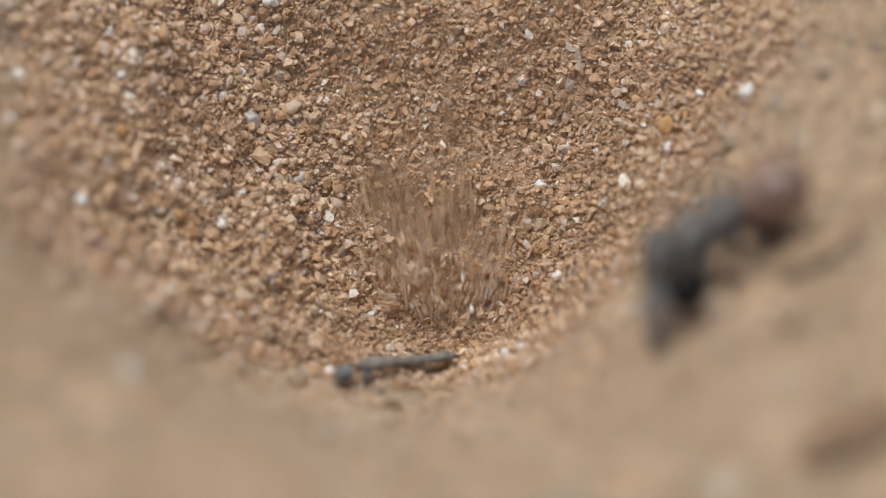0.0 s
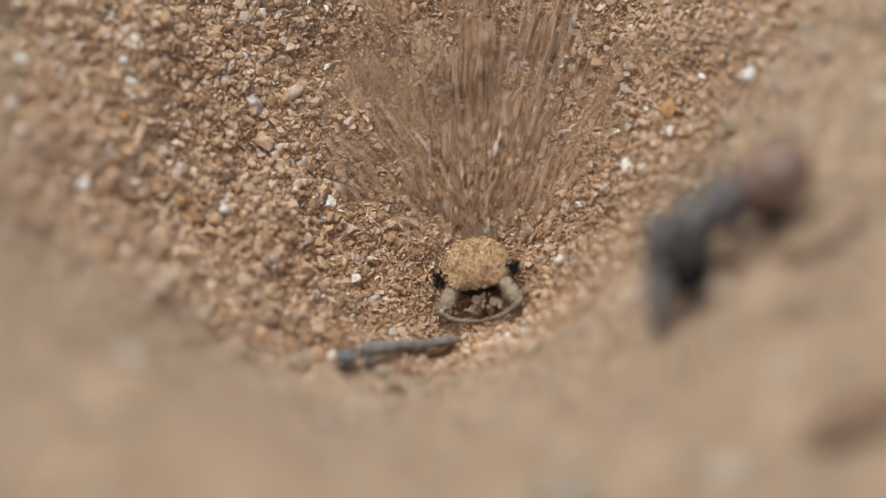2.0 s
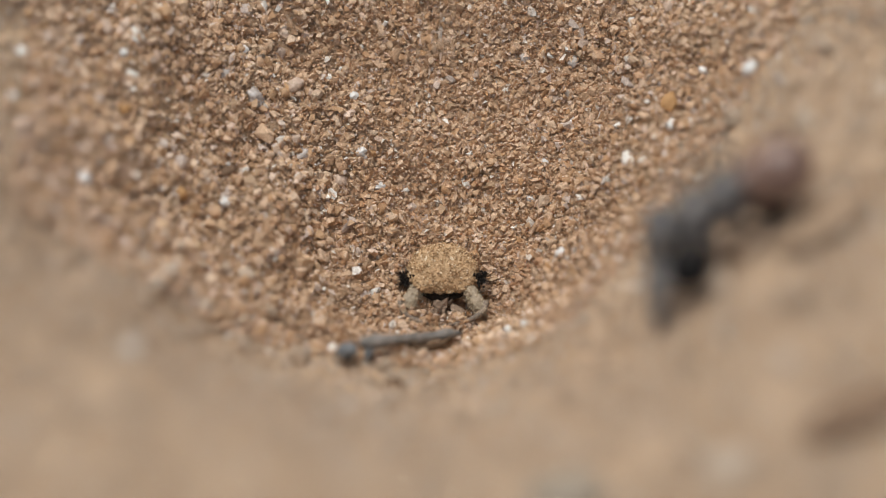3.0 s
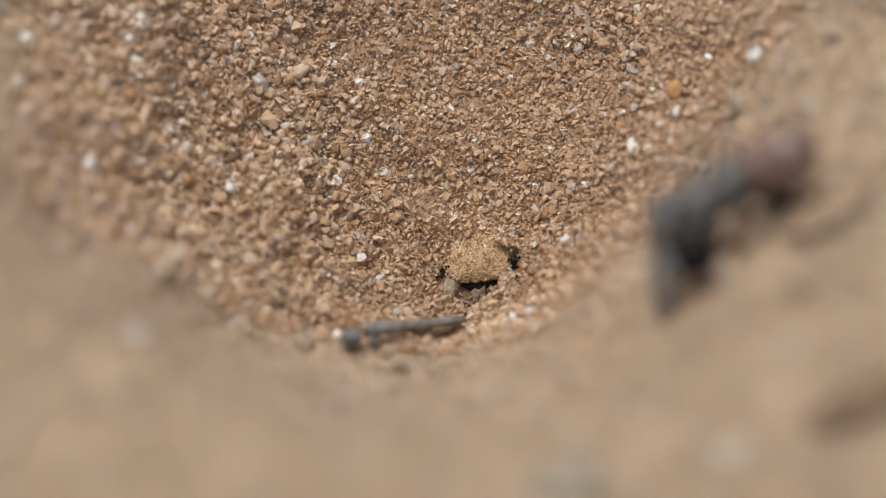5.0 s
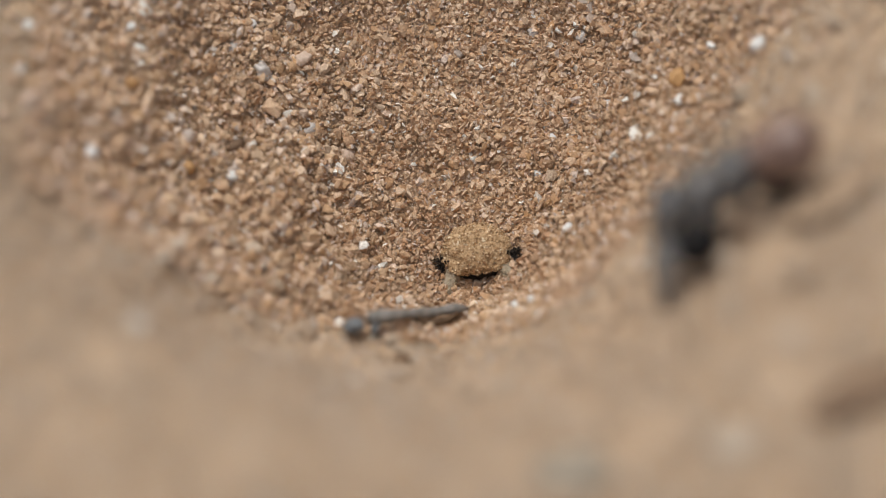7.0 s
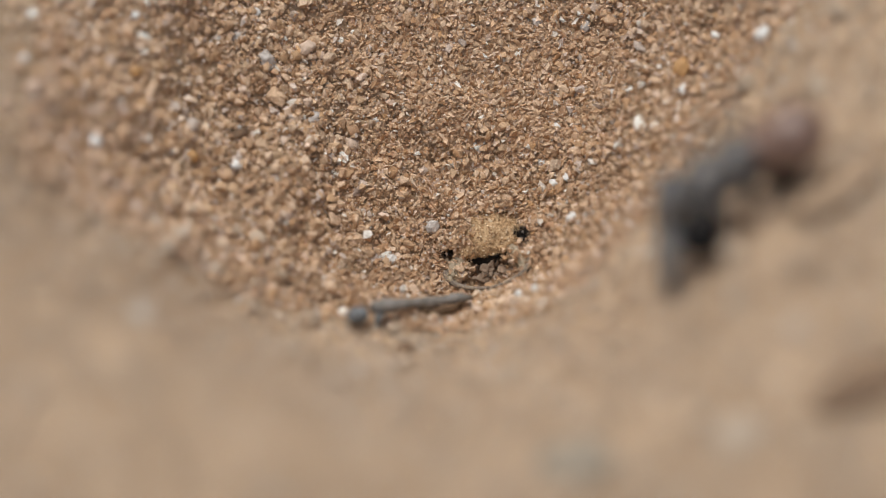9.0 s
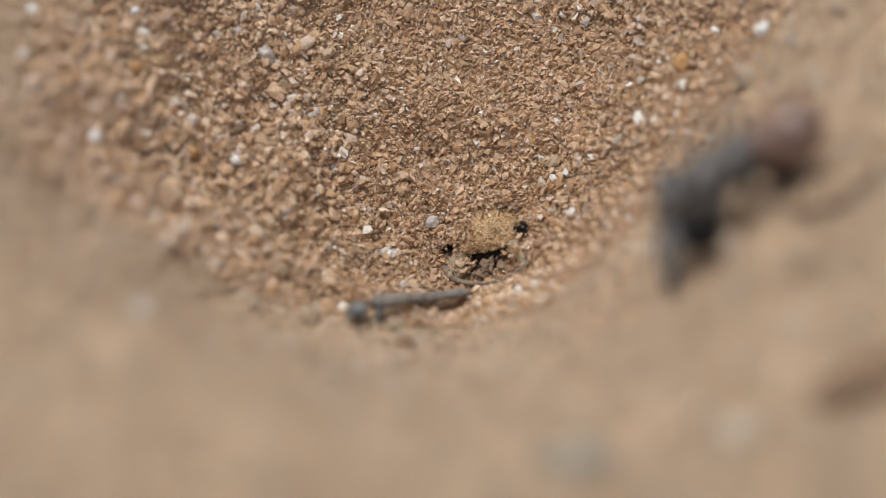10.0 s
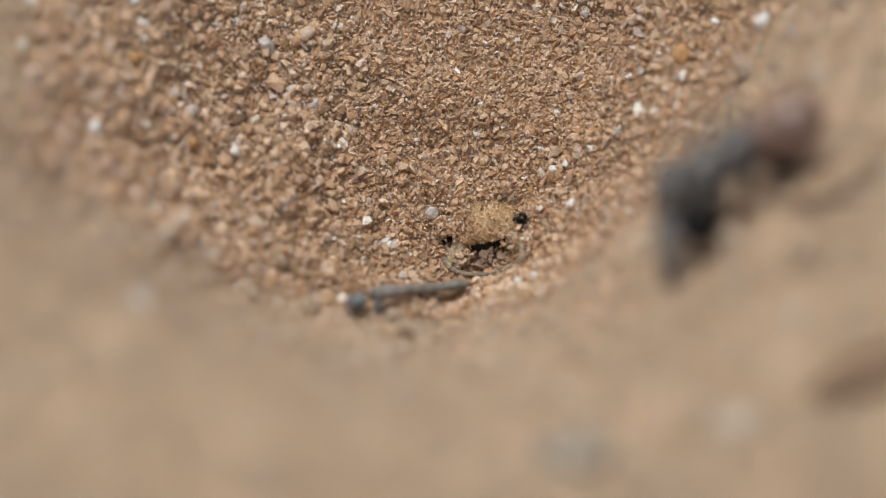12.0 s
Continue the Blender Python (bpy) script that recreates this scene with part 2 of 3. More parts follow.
def worn(v, f):
    """The same grain with its corners worn round and a lumpy skin: each triangle split in four."""
    bm = bmesh.new()
    vs = [bm.verts.new(c) for c in v]
    for t in f:
        bm.faces.new([vs[i] for i in t])
    bmesh.ops.subdivide_edges(bm, edges=bm.edges[:], cuts=1, use_grid_fill=True)
    bmesh.ops.smooth_vert(bm, verts=bm.verts[:], factor=0.32, use_axis_x=True, use_axis_y=True, use_axis_z=True)
    bmesh.ops.triangulate(bm, faces=bm.faces[:])
    bm.verts.index_update()
    off = Vector(v[0]) * 20
    out = np.array([(x.co * (1.20 + 0.34 * noise.noise(x.co * 2.6 + off) + 0.12 * noise.noise(x.co * 6 + off)))[:] for x in bm.verts])
    faces = np.array([[x.index for x in t.verts] for t in bm.faces])
    bm.free()
    return out, faces


BIG_SHAPES = [worn(v, f) for v, f in hull_shapes(40, 12, 5, 0.38)]
SMALL_SHAPES = [worn(v, f) for v, f in hull_shapes(30, 9, 8, 0.36)]


def turns_of(rng, n):
    """n random rotation matrices."""
    q = rng.normal(size=(n, 4))
    q /= np.linalg.norm(q, axis=1, keepdims=True)
    w, x, y, z = q.T
    return np.stack([
        np.stack([1 - 2 * (y * y + z * z), 2 * (x * y - z * w), 2 * (x * z + y * w)], -1),
        np.stack([2 * (x * y + z * w), 1 - 2 * (x * x + z * z), 2 * (y * z - x * w)], -1),
        np.stack([2 * (x * z - y * w), 2 * (y * z + x * w), 1 - 2 * (x * x + y * y)], -1)], 1)


def heap(places, sizes, shapes, rng):
    """Many grains as one pair of arrays: places n x 3, sizes n (radii)."""
    pick, turn = rng.randint(0, len(shapes), len(places)), turns_of(rng, len(places))
    vs, fs, base = [], [], 0
    for s, (v, f) in enumerate(shapes):
        idx = np.nonzero(pick == s)[0]
        if not len(idx):
            continue
        w = np.einsum("nij,vj->nvi", turn[idx], v) * sizes[idx, None, None] + places[idx, None, :]
        vs.append(w.reshape(-1, 3))
        fs.append((f[None] + (base + np.arange(len(idx)) * len(v))[:, None, None]).reshape(-1, 3))
        base += len(idx) * len(v)
    return np.concatenate(vs), np.concatenate(fs)


def scatter(rng, density, x0, x1, y0, y1, keep=None):
    n = int(density * (x1 - x0) * (y1 - y0))
    x, y = rng.uniform(x0, x1, n) * MM, rng.uniform(y0, y1, n) * MM
    if keep is not None:
        k = keep(x / MM, y / MM)
        x, y = x[k], y[k]
    return x, y


def sand_layer(name, x, y, low, high, power, shapes, lift, seed, material=GRAIN, worn_edges=False):
    rng = np.random.RandomState(seed)
    size = (low + (high - low) * rng.uniform(0, 1, len(x)) ** power) * MM / 2
    z = height(x, y)
    n = normal_at(x, y)
    places = np.stack([x, y, z], -1) + n * (size * rng.uniform(lift - 0.45, lift + 0.35, len(x)))[:, None]
    v, f = heap(places, size, shapes, rng)
    ob = new(name, array_mesh(name, v, f, material, False, worn_edges))
    ob.parent = ground
    return tagged(ob, kind="stuff")


def sharp_zone(x, y):
    return (y > np.where(x < 0, -3.1 + 0.006 * x * x, -3.1)) & (y > np.maximum(0.55 * x - 5.8, 1.2 * x - 8.0))


_rng = np.random.RandomState(11)
for _name, _density, _low, _high, _power, _shapes, _lift, _seed, _worn in (
        ("fine_sand", 70, 0.07, 0.19, 1.3, FINE_SHAPES, 1.1, 21, False),
        ("coarse_sand", 17, 0.18, 0.42, 1.7, BIG_SHAPES, 0.55, 22, True),
        ("sharp_sand", 21, 0.14, 0.32, 1.5, SMALL_SHAPES, 0.65, 25, True)):
    _x, _y = scatter(_rng, _density, -15, 12, -6, 15, sharp_zone)
    _k = fresh_zone(_x / MM, _y / MM)
    sand_layer(_name, _x[~_k], _y[~_k], _low, _high, _power, _shapes, _lift, _seed, GRAIN, _worn)
    sand_layer("fresh_" + _name, _x[_k], _y[_k], _low, _high * 0.92, _power, _shapes, _lift, _seed + 40, FRESH_GRAIN, _worn)
sand_layer("rim_sand", *scatter(_rng, 27, -20, 20, -18, 17, lambda x, y: ~sharp_zone(x, y) | (np.abs(x + 1.5) > 13.5) | (y < 1.3 * x - 6.6) | (y < -2.4 + 0.01 * x * x)), 0.14, 0.32, 1.5, CRUMBS, 0.40, 24, DRY_GRAIN)
sand_layer("grit", *scatter(_rng, 120, -10, 8, -2.5, 11, sharp_zone), 0.035, 0.095, 1.2, CRUMBS, 4.0, 27, FRESH_GRAIN)
sand_layer("ledge_gravel", *scatter(_rng, 0.6, -11, -4.8, -4.2, 1.5, lambda x, y: y < -1.2 - 0.25 * (x + 3)), 0.4, 0.75, 1.6, BIG_SHAPES, 0.4, 28, DRY_GRAIN)
sand_layer("rim_gravel", *scatter(_rng, 0.22, -18, 18, -17, 15, lambda x, y: ~sharp_zone(x, y)), 0.45, 0.95, 2.0, BIG_SHAPES, 0.1, 26, DRY_GRAIN)
sand_layer("gravelly_sand", *scatter(_rng, 2.2, -16, 16, -6, 16, lambda x, y: ((x < -3.5) & (y > -1.0)) | ((x > 3) & (y > 3) & (x + y < 12))), 0.34, 0.60, 2.0, BIG_SHAPES, 0.3, 23)


def build_pebbles():
    """The larger grains on the far wall, one by one."""
    rng = np.random.RandomState(31)
    meshes = [array_mesh("pebble", v, f, PEBBLE, False, True) for v, f in BIG_SHAPES[:16]]
    for i in range(280):
        x, y = rng.uniform(-7.5, 6.5) * MM, rng.uniform(-0.5, 11.0) * MM
        if math.hypot(x - 0.3 * MM, y - 1.2 * MM) < 2.3 * MM:
            continue
        s = (0.11 + 0.15 * rng.random_sample() ** 2) * MM
        n = normal_at(np.array([x]), np.array([y]))[0]
        ob = new("pebble", meshes[i % 16])
        ob.parent = ground
        p = Vector((x, y, float(height(x, y)))) + Vector(n) * s * rng.uniform(0.25, 0.7)
        ob.matrix_basis = Matrix.LocRotScale(p, Euler(rng.uniform(0, 6.28, 3)), Vector(rng.uniform(0.75, 1.2, 3)) * s)


build_pebbles()


# ---- marked stones, clods, lumps that stand in for shade, and the twig ----
def stone_mesh(seed, sx, sy, sz, rough=0.16, detail=3):
    rng = random.Random(seed)
    bm = bmesh.new()
    bmesh.ops.create_icosphere(bm, subdivisions=detail, radius=1.0)
    off = Vector((rng.uniform(0, 50), rng.uniform(0, 50), rng.uniform(0, 50)))
    cuts = [(Vector((rng.gauss(0, 1), rng.gauss(0, 1), rng.gauss(0, 1))).normalized(), rng.uniform(0.6, 0.85)) for i in range(7)]
    for v in bm.verts:
        for n, d in cuts:
            over = v.co.dot(n) - d
            if over > 0:
                v.co -= n * over * 0.62
        v.co *= 1 + rough * noise.noise(v.co * 1.8 + off) + rough * 0.4 * noise.noise(v.co * 5 + off)
        v.co = Vector((v.co.x * sx, v.co.y * sy, v.co.z * sz)) * MM
    return bm


def put_stone(name, label, material, x, y, sx, sy, sz, seed, sink=0.35, turn=0, category="stone"):
    fine = category != "sand grain"
    ob = part(name, stone_mesh(seed, sx, sy, sz, 0.16 if fine else 0.3, 3), material)
    n = Vector(normal_at(np.array([x * MM]), np.array([y * MM]), 0.6 * MM)[0])
    q = Vector((0, 0, 1)).rotation_difference(n)
    p = Vector((x * MM, y * MM, float(height(x * MM, y * MM)))) + n * sz * MM * (1 - 2 * sink)
    ob.matrix_basis = Matrix.LocRotScale(p, q @ Euler((0, 0, radians(turn))).to_quaternion(), None)
    return tagged(ob, label, category, "stones in the sand")

for x, y, d in ((-12.94, 1.22, 0.48), (-8.20, 2.47, 0.45), (10.42, 5.25, 0.61), (7.72, 4.47, 0.44), (-6.53, 9.93, 0.58), (6.41, 8.61, 0.34), (-11.73, 6.34, 0.31), (-12.81, 5.50, 0.29), (-7.56, 7.71, 0.34), (8.89, 6.35, 0.38), (3.83, 1.13, 0.42), (2.75, 3.62, 0.34), (3.23, 4.76, 0.43), (-3.27, 4.93, 0.29), (-12.25, 7.81, 0.29), (1.94, -1.48, 0.38), (2.50, -1.62, 0.35), (5.28, 5.37, 0.31)):
    put_stone("white_grain", "milky white quartz grain in the pit wall", WHITE_STONE, x, y, d * 0.55, d * 0.45, d * 0.38, int(x * 100 + y * 37), 0.2, x * 57, "sand grain")
for x, y, d in ((-7.21, 6.31, 0.85), (-5.44, 4.72, 0.67), (-8.22, 6.89, 0.54), (2.56, 8.01, 0.45), (7.38, 6.24, 0.49), (4.29, 7.75, 0.54)):
    put_stone("glassy_grain", "grey glassy quartz grain in the pit wall", GLASSY_STONE, x, y, d * 0.46, d * 0.38, d * 0.3, int(x * 100 + y * 37), 0.3, x * 57, "sand grain")
for x, y, d in ((-11.63, 7.44, 0.58), (-4.14, 4.17, 0.63), (-5.71, 6.72, 0.72), (-8.89, 8.98, 0.54), (7.66, 8.64, 0.58), (-9.64, 1.41, 0.57), (2.15, 3.90, 0.40), (-5.25, 2.06, 0.49), (2.76, 5.83, 0.45), (4.18, 5.87, 0.54)):
    put_stone("rose_grain", "pale rose feldspar grain in the pit wall", ROSE_STONE, x, y, d * 0.46, d * 0.38, d * 0.3, int(x * 100 + y * 37), 0.3, x * 57, "sand grain")
for x, y, d in ((7.64, 5.26, 0.71), (-11.72, 4.38, 0.53), (-9.74, 2.46, 0.53), (-13.61, 3.05, 0.35)):
    put_stone("rusty_grain", "rust-orange mineral grain in the pit wall", RUST_STONE, x, y, d * 0.55, d * 0.45, d * 0.38, int(x * 100 + y * 37), 0.2, x * 57, "sand grain")
put_stone("clod_and_shade_lump", "brown crumb of damp earth on the sand rim", BROWN_AND_SHADE, 12.45, -11.54, 2.0, 0.80, 0.40, 81, 0.36, 28, "clod")
put_stone("grey_pebble", "smooth grey-brown pebble half sunk in the sand", GREY_STONE, 3.52, -14.00, 1.45, 1.1, 0.45, 82, 0.3, 0, "pebble")
put_stone("pale_pebble", "pale grey pebble flush with the sand rim", PALE_STONE, 8.40, -13.10, 0.9, 0.7, 0.35, 87, 0.42, 20, "pebble")
# three flat brown lumps put in for the shade under the overhanging ledge
for x, y, sx, sy, seed in ((-4.30, -2.20, 0.85, 0.26, 88), (-5.38, -2.10, 0.9, 0.28, 89), (-6.40, -1.60, 0.7, 0.24, 92)):
    put_stone("clod_and_shade_lump", "brown lump standing in for shade under the ledge by the twig", BROWN_AND_SHADE, x, y, sx, sy, 0.16, seed, 0.45, 0, "clod")
put_stone("clod_and_shade_lump", "small dark brown crumb of earth on the slope", BROWN_AND_SHADE, -2.18, -4.45, 0.35, 0.3, 0.25, 83, 0.3, 0, "clod")
# a narrow lump added in place of a thin twig-like fibre
put_stone("clod_and_shade_lump", "reddish brown lump in place of a thin dark fibre in the pit wall", BROWN_AND_SHADE, -8.19, 3.68, 0.5, 0.2, 0.18, 84, 0.35, 30, "clod")
# a flat brown lump put in for the ant's shadow on the sand
put_stone("clod_and_shade_lump", "light brown lump standing in for the shadow behind the ant", ANT_SHADOW, 12.00, -4.00, 1.9, 0.75, 0.35, 85, 0.35, 40, "clod")
put_stone("clod_and_shade_lump", "tan lump of caked sand under the ant", SAND_BALL, 9.73, -4.18, 0.95, 0.6, 0.45, 86, 0.25, 30, "clod")



def tube(bm, points, radii, sides=10, wobble=0.0, seed=1):
    """A tapered tube with closed ends along points."""
    rng = random.Random(seed)
    pts = [Vector(p) for p in points]
    rings = []
    for i, p in enumerate(pts):
        d = (pts[min(i + 1, len(pts) - 1)] - pts[max(i - 1, 0)]).normalized()
        a = d.orthogonal().normalized()
        if rings and a.dot(last) < 0:
            a = -a
        if rings:
            a = (last - d * last.dot(d)).normalized()
        last = a
        b = d.cross(a)
        rings.append([bm.verts.new(p + (a * math.cos(k * 2 * math.pi / sides) + b * math.sin(k * 2 * math.pi / sides))
                                   * radii[i] * (1 + rng.uniform(-wobble, wobble))) for k in range(sides)])
    for r, s in zip(rings, rings[1:]):
        for k in range(sides):
            bm.faces.new((r[k], r[(k + 1) % sides], s[(k + 1) % sides], s[k]))
    bm.faces.new(rings[0][::-1])
    bm.faces.new(rings[-1])


def egg(bm, centre, radii, turn=(0, 0, 0), bumps=0.0, detail=3, seed=0):
    """An uneven ellipsoid."""
    m = Matrix.LocRotScale(Vector(centre), Euler([radians(a) for a in turn]), None)
    made = bmesh.ops.create_icosphere(bm, subdivisions=detail, radius=1.0)["verts"]
    for v in made:
        k = 1 + bumps * noise.noise(v.co * 2.2 + Vector((seed * 3.7, seed, 0)))
        v.co = m @ Vector((v.co.x * radii[0] * k, v.co.y * radii[1] * k, v.co.z * radii[2] * k))


def spike(bm, base, tip, r):
    d = (tip - base).normalized()
    a = d.orthogonal().normalized()
    b = d.cross(a)
    ring = [bm.verts.new(base + (a * math.cos(k * 2.094) + b * math.sin(k * 2.094)) * r) for k in range(3)]
    top = bm.verts.new(tip)
    for k in range(3):
        bm.faces.new((ring[k], ring[(k + 1) % 3], top))


def on_sand(x, y, up=0.0):
    return Vector((x * MM, y * MM, float(height(x * MM, y * MM)) + up * MM))


def build_twig():
    """A short grey twig with a knobbed end, lying across the near slope."""
    base = on_sand(-1.91, -2.15, 0.0)
    thing = new("twig")
    thing.location = base
    a, b = on_sand(-3.95, -3.13, 0.50) - base, on_sand(0.24, -1.20, 0.50) - base
    n = 18
    pts, rad = [], []
    for i in range(n):
        t = 0.17 + 0.83 * i / (n - 1)
        lift = 0.30 * (1 - t) ** 1.5 + 0.03 * math.sin(t * 17)
        p = a.lerp(b, t) + Vector((0, 0.12 * (1 - t), lift)) * MM
        pts.append(p)
        rad.append((0.25 - 0.10 * t + 0.03 * math.sin(t * 23) + (0.035 if 0.18 < t < 0.30 else 0.0)) * MM)
    rad[-1] *= 0.45
    rad[-2] *= 0.8
    bm = bmesh.new()
    tube(bm, pts, rad, 12, 0.16, 4)
    part("stem", bm, TWIG, thing)
    bm = bmesh.new()
    tube(bm, [pts[2], pts[1] + Vector((-0.02, -0.30, -0.12)) * MM, pts[1] + Vector((-0.05, -0.62, -0.30)) * MM], [0.17 * MM, 0.15 * MM, 0.10 * MM], 10, 0.15, 9)
    part("stub", bm, TWIG_END, thing, "broken grey stub of a side branch")
    bm = bmesh.new()
    egg(bm, a.lerp(b, 0.04), (0.42 * MM, 0.27 * MM, 0.26 * MM), (0, 12, 24), 0.4, 3, 2)
    part("knob", bm, TWIG_END, thing, "rounded blue-grey knob")
    # a dark strip added under the stem's right half for its shade
    bm = bmesh.new()
    tube(bm, [pts[8] + Vector((0, -0.1, -0.12)) * MM, pts[10] + Vector((0.0, -0.36, -0.2)) * MM, pts[13] + Vector((0.1, -0.34, -0.12)) * MM, pts[15] + Vector((0.1, -0.1, 0)) * MM], [0.12 * MM, 0.17 * MM, 0.14 * MM, 0.06 * MM], 8, 0.1, 7)
    part("stem_shade", bm, STEM_SHADE, thing, "dark brown strip standing in for the shade under the stem")
    tagged(thing, "short weathered grey twig lying on the sand slope", "twig")


build_twig()
put_stone("white_grain", "milky white quartz grain beside the twig", WHITE_STONE, -3.06, -3.0, 0.2, 0.17, 0.17, 91, -0.7, 0, "sand grain")



def build_ant():
    """A dusty dark ant with a red-brown gaster, stiff at the pit's edge, head towards the funnel."""
    thing = new("ant")
    thing.matrix_basis = pose(0.00857, -0.00335, 0.01172, 35, 0, 0)

    def body(name, material, pieces, label=""):
        bm = bmesh.new()
        for c, r, turn in pieces:
            egg(bm, [v * MM for v in c], [v * MM for v in r], turn, 0.08, 3, len(name))
        return part(name, bm, material, thing, label)

    body("gaster", ANT_RED, [((1.95, 1.10, 0.7), (1.22, 1.10, 1.0), (0, 0, 40)), ((1.20, 0.80, 0.5), (0.80, 0.85, 0.85), (0, 0, 40))], "glossy red-brown gaster")
    body("petiole", ANT_GREY, [((0.75, 0.62, 0.5), (0.55, 0.72, 0.65), (0, 0, 40))])
    body("thorax", ANT_GREY, [((0.20, 0.20, 0.1), (1.05, 0.85, 0.85), (0, 0, 40)), ((-0.80, -0.45, 0.1), (1.05, 0.85, 0.85), (0, 0, 58))], "dusty grey-black thorax")
    head = body("head", ANT_GREY, [((-1.98, -1.15, 0.2), (0.55, 1.15, 0.75), (0, 0, -6))], "dusty grey-black head")
    # one black lump for the head's underside together with the shade there
    body("face", ANT_BLACK, [((-0.98, -2.02, 0.3), (0.72, 0.80, 0.5), (0, 0, -15))], "black lump for the underside of the head and its shade")

    def limb(name, pts, radii, label="", material=ANT_GREY, under=thing):
        bm = bmesh.new()
        fine, rr = [], []
        for i in range(len(pts) - 1):
            for k in range(4):
                fine.append(Vector(pts[i]).lerp(Vector(pts[i + 1]), k / 4) * MM)
                rr.append((radii[i] + (radii[i + 1] - radii[i]) * k / 4) * MM)
        fine.append(Vector(pts[-1]) * MM)
        rr.append(radii[-1] * MM)
        tube(bm, fine, rr, 8, 0.06, 3)
        return part(name, bm, material, under, label)

    limb("mandible", [(-1.95, -1.9, 0.3), (-2.0, -3.0, 0.2), (-1.95, -4.2, -0.1)], [0.46, 0.40, 0.18], material=ANT_PALE)
    limb("antenna", [(-2.0, -0.7, 0.6), (-2.45, -0.1, 0.5), (-2.3, -1.1, 0.2), (-2.4, -1.9, -0.2)], [0.10, 0.09, 0.08, 0.05], under=head)
    limb("antenna", [(-1.3, -0.8, 0.7), (-0.9, -1.5, 0.9), (-0.6, -2.2, 0.3), (-0.4, -2.5, -0.5)], [0.10, 0.09, 0.08, 0.05], under=head)
    limb("leg", [(-0.6, -0.5, 0.0), (-0.2, -1.3, 0.3), (-0.3, -1.9, -1.2), (0.0, -2.2, -4.3)], [0.20, 0.18, 0.12, 0.06], material=ANT_PALE)
    limb("leg", [(0.1, -0.1, 0.0), (0.7, -0.4, 0.2), (0.6, -1.3, -1.2), (0.8, -1.7, -4.1)], [0.20, 0.17, 0.10, 0.05])
    limb("leg", [(0.6, 0.4, 0.0), (1.4, -0.1, 0.3), (2.15, -0.35, -0.3), (2.2, -0.9, -3.9)], [0.30, 0.32, 0.24, 0.06], material=ANT_BLACK)
    limb("leg", [(-0.9, 0.2, 0.0), (-1.5, 0.9, 0.2), (-1.8, 0.6, -1.2), (-2.2, 0.5, -4.5)], [0.15, 0.13, 0.09, 0.04])
    limb("leg", [(-0.1, 0.7, -0.2), (-0.5, 1.5, 0.0), (-0.8, 1.4, -1.2), (-1.0, 1.4, -4.7)], [0.15, 0.13, 0.09, 0.04])
    limb("leg", [(0.5, 0.8, -0.2), (0.3, 1.7, 0.1), (0.0, 2.2, -1.4), (-0.1, 2.4, -4.9)], [0.15, 0.13, 0.09, 0.04])
    tagged(thing, "dusty black ant with a red-brown gaster on the pit edge", "ant")


build_ant()



def crust_material():
    m = Nodes("ochre_crust", 0.85, 0.2)
    r = m.tree.nodes.new("ShaderNodeNewGeometry").outputs["Random Per Island"]
    base = m.ramp(r, [(0.0, (0.50, 0.325, 0.170)), (0.3, (0.60, 0.40, 0.225)), (0.50, (0.36, 0.22, 0.110)), (0.72, (0.68, 0.48, 0.29)), (0.88, (0.84, 0.70, 0.50)), (0.96, (0.26, 0.16, 0.09))], True)
    m.colour(m.mix(1.0, base, m.ramp(m.noise(22000, 3.0), [(0.3, (0.75,) * 3), (0.7, (1.12,) * 3)]), "MULTIPLY"))
    m.bump(m.noise(30000, 3.0), 0.01 * MM, 0.7)
    return m.mat


GRIT = crust_material()
# grey-brown grains, with the shade between the jaws painted into their colour
HELD = plain_material("shaded_brown_grain", (0.20, 0.135, 0.09), (0.38, 0.27, 0.19), 1500, 0.7, 0.3)
JAW_GRIT = plain_material("jaw_grit", (0.30, 0.23, 0.15), (0.62, 0.50, 0.355), 6000, 0.8, 0.25)


def head_point(d):
    """A point of the flat, shield-shaped head, for a unit direction d."""
    x, y, z = d
    f = 1.0 / (abs(x) ** 2.7 + abs(y) ** 2.7 + abs(z) ** 2.2 + 1e-9) ** 0.39
    x, y, z = x * f, y * f, z * f
    wide = 1.27 - 0.26 * max(0.0, y) - 0.16 * max(0.0, -y - 0.2)
    bump = 0.07 * noise.noise(Vector((x * 2.3, y * 2.3, z * 2 + 4))) + 0.07 * noise.noise(Vector((x * 6, y * 6, 9)))
    return Vector((x * (wide + bump), y * (0.90 + bump) - 0.05 * x * x, z * 0.26 + 0.12 * (1 - x * x) * (1 - y * y) + bump)) * MM


